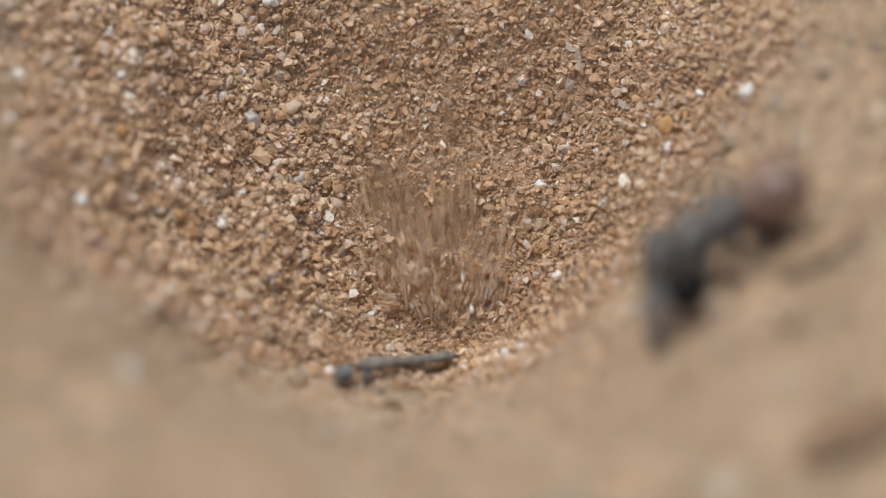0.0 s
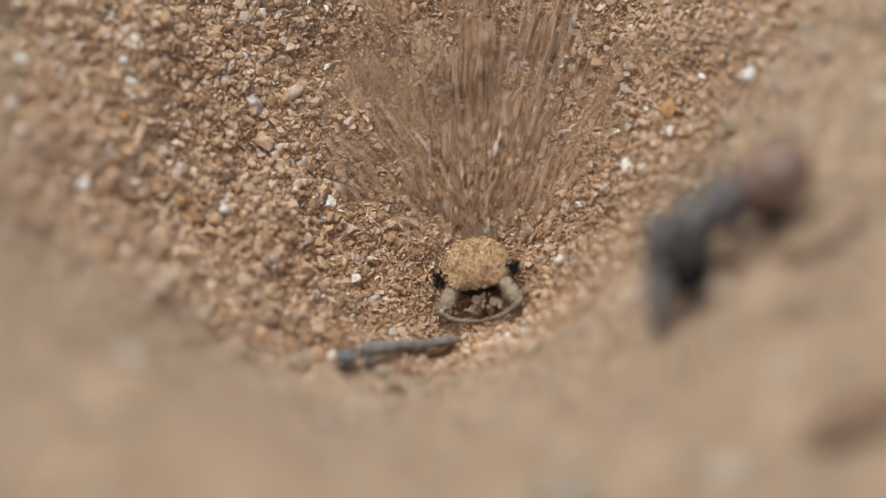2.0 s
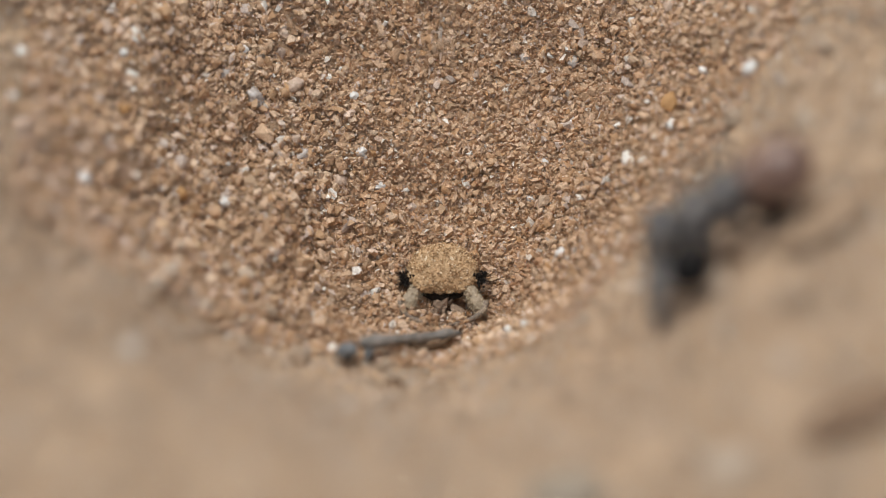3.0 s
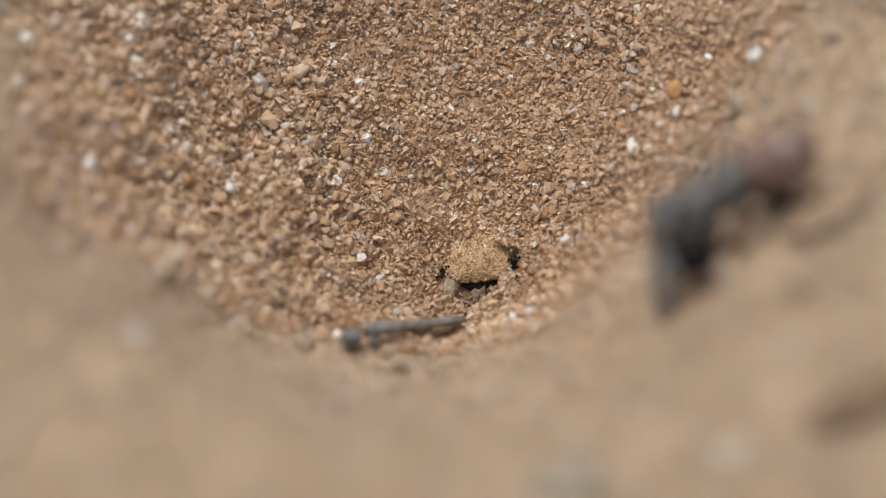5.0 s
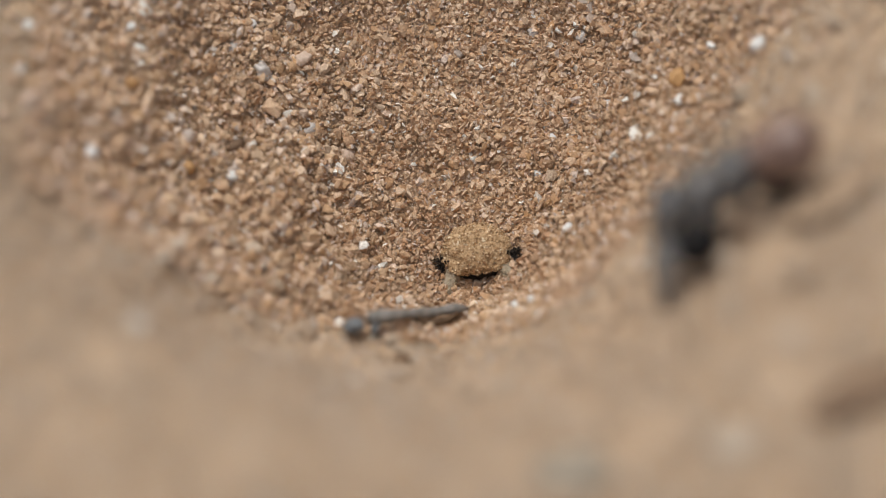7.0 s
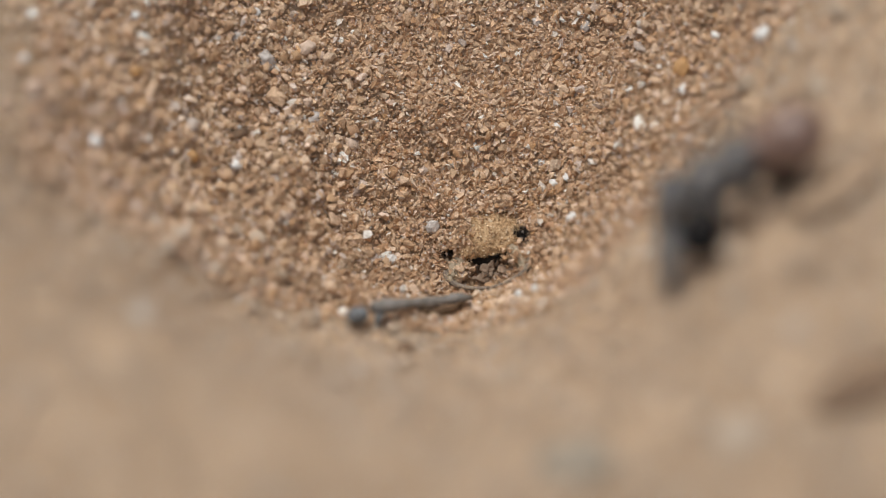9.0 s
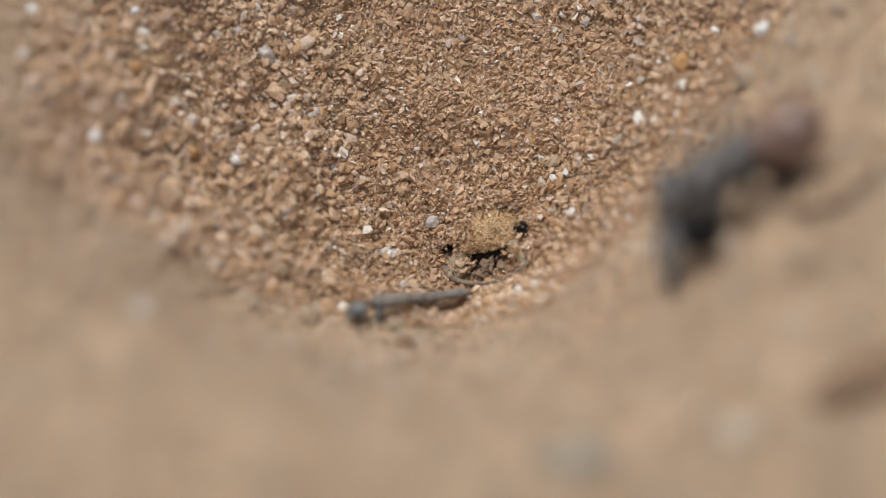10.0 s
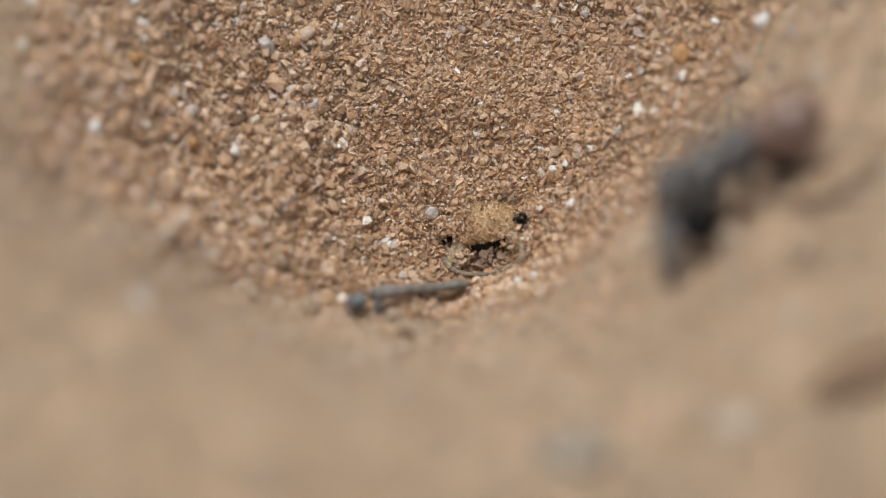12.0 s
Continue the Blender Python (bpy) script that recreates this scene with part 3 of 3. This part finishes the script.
def build_antlion():
    rng = random.Random(12)
    np_rng = np.random.RandomState(12)
    thing = new("antlion")
    bm = bmesh.new()
    bmesh.ops.create_icosphere(bm, subdivisions=4, radius=1.0)
    for v in bm.verts:
        v.co = head_point(v.co)
    head = part("head", bm, CRUST, thing, "flat head caked with ochre dust")
    dirs = np_rng.normal(size=(5200, 3))
    dirs /= np.linalg.norm(dirs, axis=1, keepdims=True)
    dirs = dirs[dirs[:, 2] > -0.35]
    places = np.array([head_point(d) for d in dirs])
    v, f = heap(places, (0.022 + 0.036 * np_rng.uniform(0, 1, len(places)) ** 2) * MM, FINE_SHAPES, np_rng)
    grit = new("dust_crust", array_mesh("dust_crust", v, f, GRIT))
    grit.parent = head
    tagged(grit, "crust of fine ochre grit", kind="stuff")
    # a black lump put in for the shaded cavity below the head's front edge
    bm = bmesh.new()
    egg(bm, (0, -0.72 * MM, -0.28 * MM), (0.85 * MM, 0.42 * MM, 0.20 * MM), (0, 0, 0), 0.15, 3, 5)
    under_head_shade = part("under_head_shade", bm, DARK, thing, "dark lump standing in for the shaded gap under the head")
    places = np_rng.normal(size=(26, 3)) * np.array([0.42, 0.20, 0.05]) + np.array([0.0, -1.42, -0.30])
    v, f = heap(places * MM, np_rng.uniform(0.10, 0.24, 26) * MM, BIG_SHAPES, np_rng)
    held = new("held_grit", array_mesh("held_grit", v, f, HELD))
    held.parent = thing
    tagged(held, "sand grains between the jaws", kind="stuff")
    bm = bmesh.new()
    egg(bm, (0, 1.10 * MM, -0.95 * MM), (0.85 * MM, 0.75 * MM, 0.40 * MM), (-12, 0, 0), 0.2, 3, 6)
    part("thorax", bm, BROWN_AND_SHADE, thing, "dark brown dusty thorax")
    bm = bmesh.new()
    for i in range(150):
        x = rng.uniform(-0.95, 0.95)
        p = Vector((x, -0.84 + 0.10 * x * x, rng.uniform(-0.1, 0.05)))
        d = Vector((rng.gauss(0, 0.25), -1, rng.gauss(-0.1, 0.4)))
        spike(bm, p * MM, (p + d * rng.uniform(0.08, 0.2)) * MM, 0.02 * MM)
    part("fringe", bm, BRISTLE, head, "dark bristly front fringe", smooth=False)
    for side in (-1, 1):
        c = Vector((1.30 * side, -0.36, 0.0))
        bm = bmesh.new()
        egg(bm, c * MM, (0.17 * MM, 0.21 * MM, 0.16 * MM), (0, 0, 20 * side), 0.3, 2, side)
        for i in range(16):
            egg(bm, (c + Vector((rng.uniform(-0.26, 0.26), rng.uniform(-0.34, 0.24), rng.uniform(0.0, 0.2)))) * MM, (0.05 * MM,) * 3, (0, 0, 0), 0.2, 1, i)
        eye = part("eye", bm, DARK, thing, "black clustered eye")
        bm = bmesh.new()
        for i in range(120):
            d = Vector((side * rng.uniform(-0.15, 1.0), rng.uniform(-0.9, 0.6), rng.uniform(-0.2, 0.9))).normalized()
            p = c + d * 0.12
            spike(bm, p * MM, (p + d * rng.uniform(0.12, 0.48)) * MM, 0.018 * MM)
        part("bristles", bm, BRISTLE, eye, "black bristles round the eye", smooth=False)
        a, b = Vector((0.88 * side, -0.60, -0.12)), Vector((1.38 * side, -1.58, 0.0))
        bm = bmesh.new()
        tube(bm, [a.lerp(b, i / 7) * MM for i in range(8)], [r * MM for r in (0.20, 0.24, 0.28, 0.25, 0.29, 0.26, 0.23, 0.15)], 14, 0.16, 8 + side)
        jaw = part("jaw_base", bm, JAW, thing, "pale bristly jaw base")
        bm = bmesh.new()
        for i in range(260):
            d = Vector((rng.gauss(0, 1), rng.gauss(0, 0.6), abs(rng.gauss(0.3, 1)))).normalized()
            p = a.lerp(b, rng.uniform(0.0, 0.95)) + d * 0.22
            spike(bm, p * MM, (p + (d + Vector((0, -0.5, 0))) * rng.uniform(0.07, 0.20)) * MM, 0.013 * MM)
        part("hairs", bm, HAIR, jaw, "short pale hairs", smooth=False)
        dd = np_rng.normal(size=(150, 3))
        dd /= np.linalg.norm(dd, axis=1, keepdims=True)
        dd[:, 2] = np.abs(dd[:, 2])
        along = np_rng.uniform(0, 1, (150, 1))
        v, f = heap((np.array(a) + (np.array(b) - np.array(a)) * along + dd * 0.25) * MM, np_rng.uniform(0.025, 0.075, 150) * MM, FINE_SHAPES, np_rng)
        grit = new("dust_crust", array_mesh("dust_crust", v, f, JAW_GRIT))
        grit.parent = jaw
        tagged(grit, "grey-brown grit", kind="stuff")
        arc = []
        for i in range(15):
            t = i / 14
            ang = radians(10 - 118 * t)
            arc.append(Vector((side * (0.10 + 1.44 * math.cos(ang)) - side * 0.10 * t, -1.36 + 0.74 * math.sin(ang), 0.03 + 0.12 * math.sin(t * 3.1))) * MM)
        bm = bmesh.new()
        tube(bm, arc, [(0.135 - 0.10 * (i / 14) ** 1.3) * MM for i in range(15)], 10, 0.03, 5)
        for i in (4, 7, 10):
            inward = (Vector((0, -1.25, 0)) * MM - arc[i]).normalized()
            spike(bm, arc[i], arc[i] + inward * 0.26 * MM, 0.05 * MM)
        part("mandible", bm, TUSK, thing, "curved grey-brown toothed mandible")
    tagged(thing, "antlion larva with dusty ochre head and curved mandibles", "antlion")
    return thing


antlion = build_antlion()



# ---- sand that the antlion throws up the wall ----
def clump_shapes(count, n=75, wide=0.36, seed=300):
    out = []
    for c in range(count):
        rng = np.random.RandomState(seed + c)
        places = rng.normal(size=(n, 3)) * np.array([wide * 0.95, wide * 1.05, 0.08]) * MM
        v, f = heap(places, (0.05 + 0.14 * rng.uniform(0, 1, n) ** 2.0) * MM, CRUMBS, rng)
        out.append(array_mesh("sand_clump", v, f, GRAIN))
    return out


CLUMPS = clump_shapes(14, 38, 0.42)
CRUMB_CLUMPS = clump_shapes(8, 26, 0.17, 500)

# start, length of flight, source x and y, number, half-angle of the fan, its lean, reach up the wall;
# each throw is a first flick, and a second, wider one a tenth of a second later
BURSTS = [
    (-0.048, 0.20, -0.2, 0.6, 140, 22, -2, (2, 17)),
    (-0.025, 0.20, 0.0, 0.5, 90, 34, 2, (2, 10)),
    (0.05, 0.18, 0.8, 2.2, 110, 32, 0, (8, 24)),
    (0.953, 0.20, 0.9, 0.8, 150, 42, 12, (0.5, 19)),
    (0.94, 0.20, 1.2, 1.3, 70, 34, 24, (3, 15)),
    (1.03, 0.18, 0.0, 1.0, 150, 44, -6, (8, 26)),
    (1.86, 0.20, 1.0, 1.0, 60, 18, 10, (4, 16)),
    (1.955, 0.18, 0.9, 2.6, 280, 46, -5, (3.0, 25)),
    (2.66, 0.20, 0.9, 0.8, 70, 26, 4, (4, 17)),
    (2.80, 0.20, -0.3, 1.5, 60, 26, -4, (8, 22)),
    (3.95, 0.20, 0.0, 1.0, 50, 26, 0, (4, 18)),
    (5.06, 0.20, 0.6, 0.8, 55, 26, 0, (4, 16)),
    (5.20, 0.20, -0.2, 1.5, 60, 32, 0, (8, 24)),
    (6.16, 0.20, -0.6, 0.8, 80, 20, -4, (4, 18)),
    (6.28, 0.20, 0.0, 1.5, 70, 20, -6, (9, 26)),
    (7.16, 0.22, 0.7, 1.3, 30, 28, 0, (3, 9)),
]


# where the antlion lies: seconds, place on the wall in millimetres, lift off the sand, turn, tilt, roll
STATIONS = [
    (0, -0.61, 1.70, -0.50, 10, 25, 0),
    (0.1, 0.67, 1.93, 0.70, 0, 25, 0),
    (0.2, 0.34, 1.47, 0.25, 5, 25, 0),
    (0.3, 0.60, 1.63, 0.30, 4, 8, 0),
    (0.9, 0.60, 1.63, 0.30, 4, 8, 0),
    (1, 0.95, 2.00, -0.05, -52, 20, -15),
    (1.1, -0.03, 2.08, 0.60, 0, 20, 0),
    (1.2, -0.18, 1.70, 0.35, 0, 12, 0),
    (1.8, -0.18, 1.70, 0.35, 0, 12, 0),
    (1.9, 0.50, 1.40, 0.00, -30, 12, -8),
    (2, 0.95, 1.98, 0.95, 0, 25, 0),
    (2.1, 0.64, 1.81, 0.35, 4, 12, 0),
    (2.6, 0.64, 1.81, 0.35, 4, 12, 0),
    (2.7, 0.71, 1.40, 0.15, 0, 20, 0),
    (2.8, 0.90, 1.90, -0.30, -52, 20, -32),
    (2.9, -0.54, 1.60, 0.45, 0, 20, 0),
    (3.2, -0.54, 1.60, 0.45, 0, 20, 0),
    (3.9, -0.54, 1.60, 0.45, 0, 20, 0),
    (4, 0.10, 1.40, 0.00, -20, 20, 10),
    (4.1, 0.68, 1.66, 0.30, -2, 14, 0),
    (4.8, 0.68, 1.66, 0.30, -2, 14, 0),
    (5, 0.73, 1.62, 0.20, -1, 14, 0),
    (5.1, 0.36, 1.48, 0.30, 0, 25, 0),
    (5.2, 0.85, 1.60, -0.35, -52, 22, -32),
    (5.3, -0.13, 1.60, 0.40, 0, 22, 0),
    (6.1, -0.13, 1.60, 0.40, 0, 22, 0),
    (6.2, -0.72, 1.05, 0.00, 10, 25, 0),
    (6.3, 0.29, 1.53, 0.55, 0, 25, 0),
    (6.4, 0.59, 1.54, 0.45, 2, 36, 0),
    (7.1, 0.59, 1.54, 0.45, 2, 36, 0),
    (7.2, 0.69, 1.78, 0.15, 2, 25, 0),
    (8, 0.74, 1.70, 0.40, 2, 19, -2),
    (8.8, 0.74, 1.70, 0.40, 2, 19, -2),
    (12, 0.74, 1.70, 0.40, 2, 19, -2),
]


# sand that slides back over the antlion: from, to (0: it stays), spots on its head and jaws in its own space
LEFT_HOOK, MIDDLE, RIGHT_HOOK = [(-1.2, -1.85), (-0.7, -2.05)], [(-0.25, -2.15), (0.2, -2.15)], [(0.7, -2.05), (1.2, -1.85)]
SLIDES = [
    (0.22, 0.95, [(0.15, -2.1), (1.25, -1.2), (1.0, -1.6), (-0.5, 0.75), (0.1, 0.8), (0.7, 0.7), (1.0, 0.3)] + RIGHT_HOOK),
    (1.14, 1.85, [(0.55, -2.1), (1.0, -1.9), (1.45, -1.3)]),
    (2.12, 2.64, MIDDLE + [(0.1, -1.8), (0.55, -2.05), (1.45, -1.1)]),
    (2.88, 3.92, LEFT_HOOK + MIDDLE + [(-1.5, -1.45), (0.6, -2.05)]),
    (4.12, 5.03, LEFT_HOOK + RIGHT_HOOK + MIDDLE[1:] + [(1.3, -1.15), (1.05, -1.5), (-1.45, -1.4), (1.2, 0.5)]),
    (5.30, 6.13, LEFT_HOOK + MIDDLE + RIGHT_HOOK + [(1.55, -1.3), (-1.5, -1.5)]),
    (6.42, 7.12, LEFT_HOOK + MIDDLE + RIGHT_HOOK + [(1.45, -1.3), (1.1, -1.3), (-1.5, -1.5)]),
    (7.30, 0, [(-1.0, -0.95), (-1.35, -1.25), (1.1, -0.95), (1.4, -1.2), (-1.1, -1.2), (-0.85, 0.1), (-0.95, 0.5), (-0.6, 0.8), (-0.8, -0.3), (-1.35, -0.2), (0.8, 0.85), (-0.45, 0.55), (0.2, 0.9)]),
]


def wall_point(x, y, up):
    """A place up millimetres above the sand, along its normal."""
    d = 0.8 * MM
    x, y = x * MM, y * MM
    h0 = float(height(x, y))
    n = Vector(((float(height(x - d, y)) - float(height(x + d, y))) / (2 * d), (float(height(x, y - d)) - float(height(x, y + d))) / (2 * d), 1)).normalized()
    return Vector((x, y, h0)) + n * up * MM, n


# name, material, label, size, times of the throw, place on the wall, time of the next throw, height over the sand
LOOSE = [
    ("tan_pebble", SAND_BALL, "round tan pebble loose on the sand wall", 0.99, -0.06, 0.2, 0.76, 1.05, 0.95, 0.85),
    ("tan_pebble", SAND_BALL, "round tan pebble loose on the sand wall", 0.90, -0.06, 0.2, 0.86, 0.55, 0.95, 0.6),
    ("pale_pebble", ROSE_STONE, "pale rose pebble loose on the sand wall", 0.48, -0.06, 0.16, -1.98, 3.04, 1, 0),
    ("tan_pebble", SAND_BALL, "round tan pebble loose on the sand wall", 1.13, 0.95, 1.15, -1.07, 3.20, 1.9, 0),
    ("white_grain", WHITE_STONE, "white quartz grain loose on the sand wall", 0.40, 2.66, 2.95, -3.38, 5.07, 5.08, 0),
    ("white_grain", WHITE_STONE, "white quartz grain loose on the sand wall", 0.41, 2.66, 2.9, -3.67, 6.77, 5.08, 0),
    ("white_grain", WHITE_STONE, "white quartz grain loose on the sand wall", 0.36, 2.66, 3, -2.70, 4.07, 5.1, 0),
    ("pale_pebble", ROSE_STONE, "flat pale rose pebble loose beside the antlion", 0.75, 1.97, 2.1, 2.2, 1.95, 2.66, 0.1),
    ("grey_grain", GLASSY_STONE, "grey glassy quartz grain loose beside the antlion", 0.55, 5.22, 5.35, 2.6, 1.9, 6.16, 0.1),
    ("white_grain", WHITE_STONE, "white quartz grain loose beside the antlion", 0.24, 5.22, 5.35, -1.35, 2.2, 6.16, 0.15),
    ("white_grain", WHITE_STONE, "white quartz grain loose beside the antlion", 0.26, 5.22, 5.35, -1.08, 2.3, 6.16, 0.2),
    ("white_grain", WHITE_STONE, "white quartz grain loose on the sand wall", 0.45, 5.06, 5.3, 1.39, 5.41, 6.16, 0),
    ("white_grain", WHITE_STONE, "white quartz grain loose on the sand wall", 0.36, 5.06, 5.25, 2.36, 5.89, 6.16, 0),
    ("tan_pebble", SAND_BALL, "round tan pebble loose on the sand wall", 0.49, 5.06, 5.3, 2.32, 5.10, 6.16, 0),
    ("white_grain", WHITE_STONE, "white quartz grain loose on the sand wall", 0.31, 5.06, 5.3, -2.65, 3.29, 6.16, 0),
    ("white_grain", WHITE_STONE, "white quartz grain loose on the sand wall", 0.45, 7.16, 7.6, 0.56, 2.60, 0, 0),
    ("white_grain", WHITE_STONE, "white quartz grain loose on the sand wall", 0.40, 7.16, 7.5, 3.93, 3.70, 0, 0),
    ("white_grain", WHITE_STONE, "white quartz grain loose on the sand wall", 0.36, 7.16, 7.5, 3.65, 2.93, 0, 0),
    ("white_grain", WHITE_STONE, "white quartz grain loose on the sand wall", 0.34, 7.16, 7.5, 3.19, 2.81, 0, 0),
    ("white_grain", WHITE_STONE, "white quartz grain loose on the sand wall", 0.45, 7.16, 7.6, -2.73, 0.32, 0, 0),
    ("grey_grain", GLASSY_STONE, "grey glassy quartz grain loose beside the antlion", 0.55, 7.16, 7.6, -1.22, 1.70, 0, 0),
]



def station_pose(row):
    t, x, y, lift, spin, tilt, roll = row
    p, n = wall_point(x, y, lift + 0.12)
    return Matrix.Translation(p) @ pose(0, 0, 0, tilt, roll - 16 * max(0.0, x), 0) @ pose(0, 0, 0, 0, 0, spin)


def build_thrown():
    """Each clump lies buried by the antlion, flies, and stays where it comes down."""
    rng = random.Random(77)
    made = []
    for start, length, cx, cy, count, fan, lean, reach in BURSTS:
        for i in range(count):
            sx, sy = cx + rng.gauss(0, 0.9), cy + rng.gauss(0, 0.45)
            far = reach[0] + (reach[1] - reach[0]) * rng.random() ** 1.35
            way = radians(lean + fan * (0.45 * (sx - cx) + rng.gauss(0, 0.4)))
            lx, ly = sx + far * math.sin(way), sy + far * math.cos(way)
            t0 = start + rng.uniform(-0.012, 0.02)
            dt = length * rng.uniform(0.85, 1.2)
            top = rng.uniform(0.1, 0.65)
            spin, lay = rng.uniform(-60, 60), rng.uniform(0, 360)
            rows = []
            k0, k1 = math.floor(t0 * FPS), math.ceil((t0 + dt) * FPS)
            for k in range(k0, k1 + 1):
                t = k / FPS
                if t < 0:
                    continue
                s = min(1.0, max(0.0, (t - t0) / dt))
                go = 1 - (1 - s) ** 1.4
                p, n = wall_point(sx + (lx - sx) * go, sy + (ly - sy) * go, -1.0 * (1 - s) ** 6 + 0.02 * s + top * 4 * s * (1 - s))
                q = n.to_track_quat("Z", "Y") @ Euler((radians(spin * (1 - s)), 0, radians(lay))).to_quaternion()
                rows.append((t, Matrix.LocRotScale(p, q, None)))
            if rows[0][0] > 0:
                rows.insert(0, (0.0, rows[0][1]))
            rows.append((12.0, rows[-1][1]))
            ob = new("sand_clump", CLUMPS[rng.randrange(len(CLUMPS))])
            tagged(ob, "loose clump of tan sand grains thrown by the antlion", "sand", "thrown sand", "stuff")
            made.append((ob, rows))
    for start, off, spots in SLIDES:
        body = station_pose([row for row in STATIONS if row[0] >= start][0])
        for sx, sy in spots:
            for i in range(5):
                local = Vector((sx + rng.gauss(0, 0.15), sy + rng.gauss(0, 0.09), (0.46 if sy > -0.5 else 0.12) + rng.uniform(-0.12, 0.08) - 0.06 * i))
                rest = body @ (local * MM)
                lay, t0 = rng.uniform(0, 360), start + rng.uniform(0, 0.03)
                tilt = body.to_quaternion() @ Euler((0, 0, radians(lay))).to_quaternion()
                lx, ly = rest.x / MM, rest.y / MM
                side = 4.0 if sx > 0 else -4.0
                buried = wall_point(lx + side, ly, -1.0)[0]
                stages = [(0.0, buried), (t0, buried), (t0 + 0.034, wall_point(lx + side * 0.6, ly, 0.15)[0]), (t0 + 0.067, rest + Vector((side * 0.2, 0, 0.25)) * MM), (t0 + 0.1, rest)]
                if off:
                    stages += [(off, rest), (off + 0.08, wall_point(lx, ly + 4.5, 1.5)[0]), (off + 0.22, wall_point(lx, ly + 9.0 + 4 * rng.random(), 0.02)[0])]
                stages.append((12.0, stages[-1][1]))
                ob = new("sand_clump", CRUMB_CLUMPS[rng.randrange(len(CRUMB_CLUMPS))])
                tagged(ob, "small clump of tan sand slid down over the antlion", "sand", "slid sand", "stuff")
                made.append((ob, [(t, Matrix.LocRotScale(p, tilt, None)) for t, p in stages]))
    return made


thrown = build_thrown()


def build_loose():
    """Larger grains that come up with a throw, rest on the wall, and go with a later throw."""
    made = []
    crumb_rng = np.random.RandomState(55)
    for i, (name, material, label, size, t0, t1, x, y, t2, up) in enumerate(LOOSE):
        bm = stone_mesh(400 + i, size * 0.5, size * 0.42, size * 0.38, 0.4, 3)
        if material is SAND_BALL:
            crust = np.array([v.co[:] for v in bm.verts])[::2]
            v, f = heap(crust * 0.96, crumb_rng.uniform(0.05, 0.11, len(crust)) * MM, SMALL_SHAPES, crumb_rng)
            bm.free()
            ob = new(name, array_mesh(name, v, f, GRAIN))
        else:
            ob = part(name, bm, material)
        tagged(ob, label, "sand grain", "loose grains")
        rest, n = wall_point(x, y, size * 0.28 + up)
        q = n.to_track_quat("Z", "Y").to_matrix().to_4x4()
        low = wall_point(0.3, 1.0, -1.2)[0]
        rows = [(0.0, Matrix.Translation(low) @ q), (t0, Matrix.Translation(low) @ q)]
        rows.append(((t0 + t1) / 2, Matrix.Translation(low.lerp(rest, 0.6) + n * 1.5 * MM) @ q @ pose(0, 0, 0, 40, 0, 0)))
        if t0 < 0:
            rows = [(0.0, Matrix.Translation(wall_point(-1.6 - 0.7 * i, 1.75 - 0.9 * i, 1.9 - 1.6 * i)[0]) @ q @ pose(0, 0, 0, 40, 0, 0))]
        rows.append((t1, Matrix.Translation(rest) @ q))
        if t2:
            off = wall_point(x * 1.2, 16.0, size * 0.28)[0]
            rows += [(t2, rows[-1][1]), (t2 + 0.12, Matrix.Translation(rest.lerp(off, 0.6) + n * 2.0 * MM) @ q @ pose(0, 0, 0, -40, 0, 0)), (t2 + 0.25, Matrix.Translation(off) @ q)]
        rows.append((12.0, rows[-1][1]))
        made.append((ob, rows))
    return made


loose = build_loose()


def motions():
    """Keys the antlion and the sand that it throws."""
    walk(antlion, [(row[0], station_pose(row)) for row in STATIONS])
    for ob, path in thrown + loose:
        walk(ob, path)

motions()
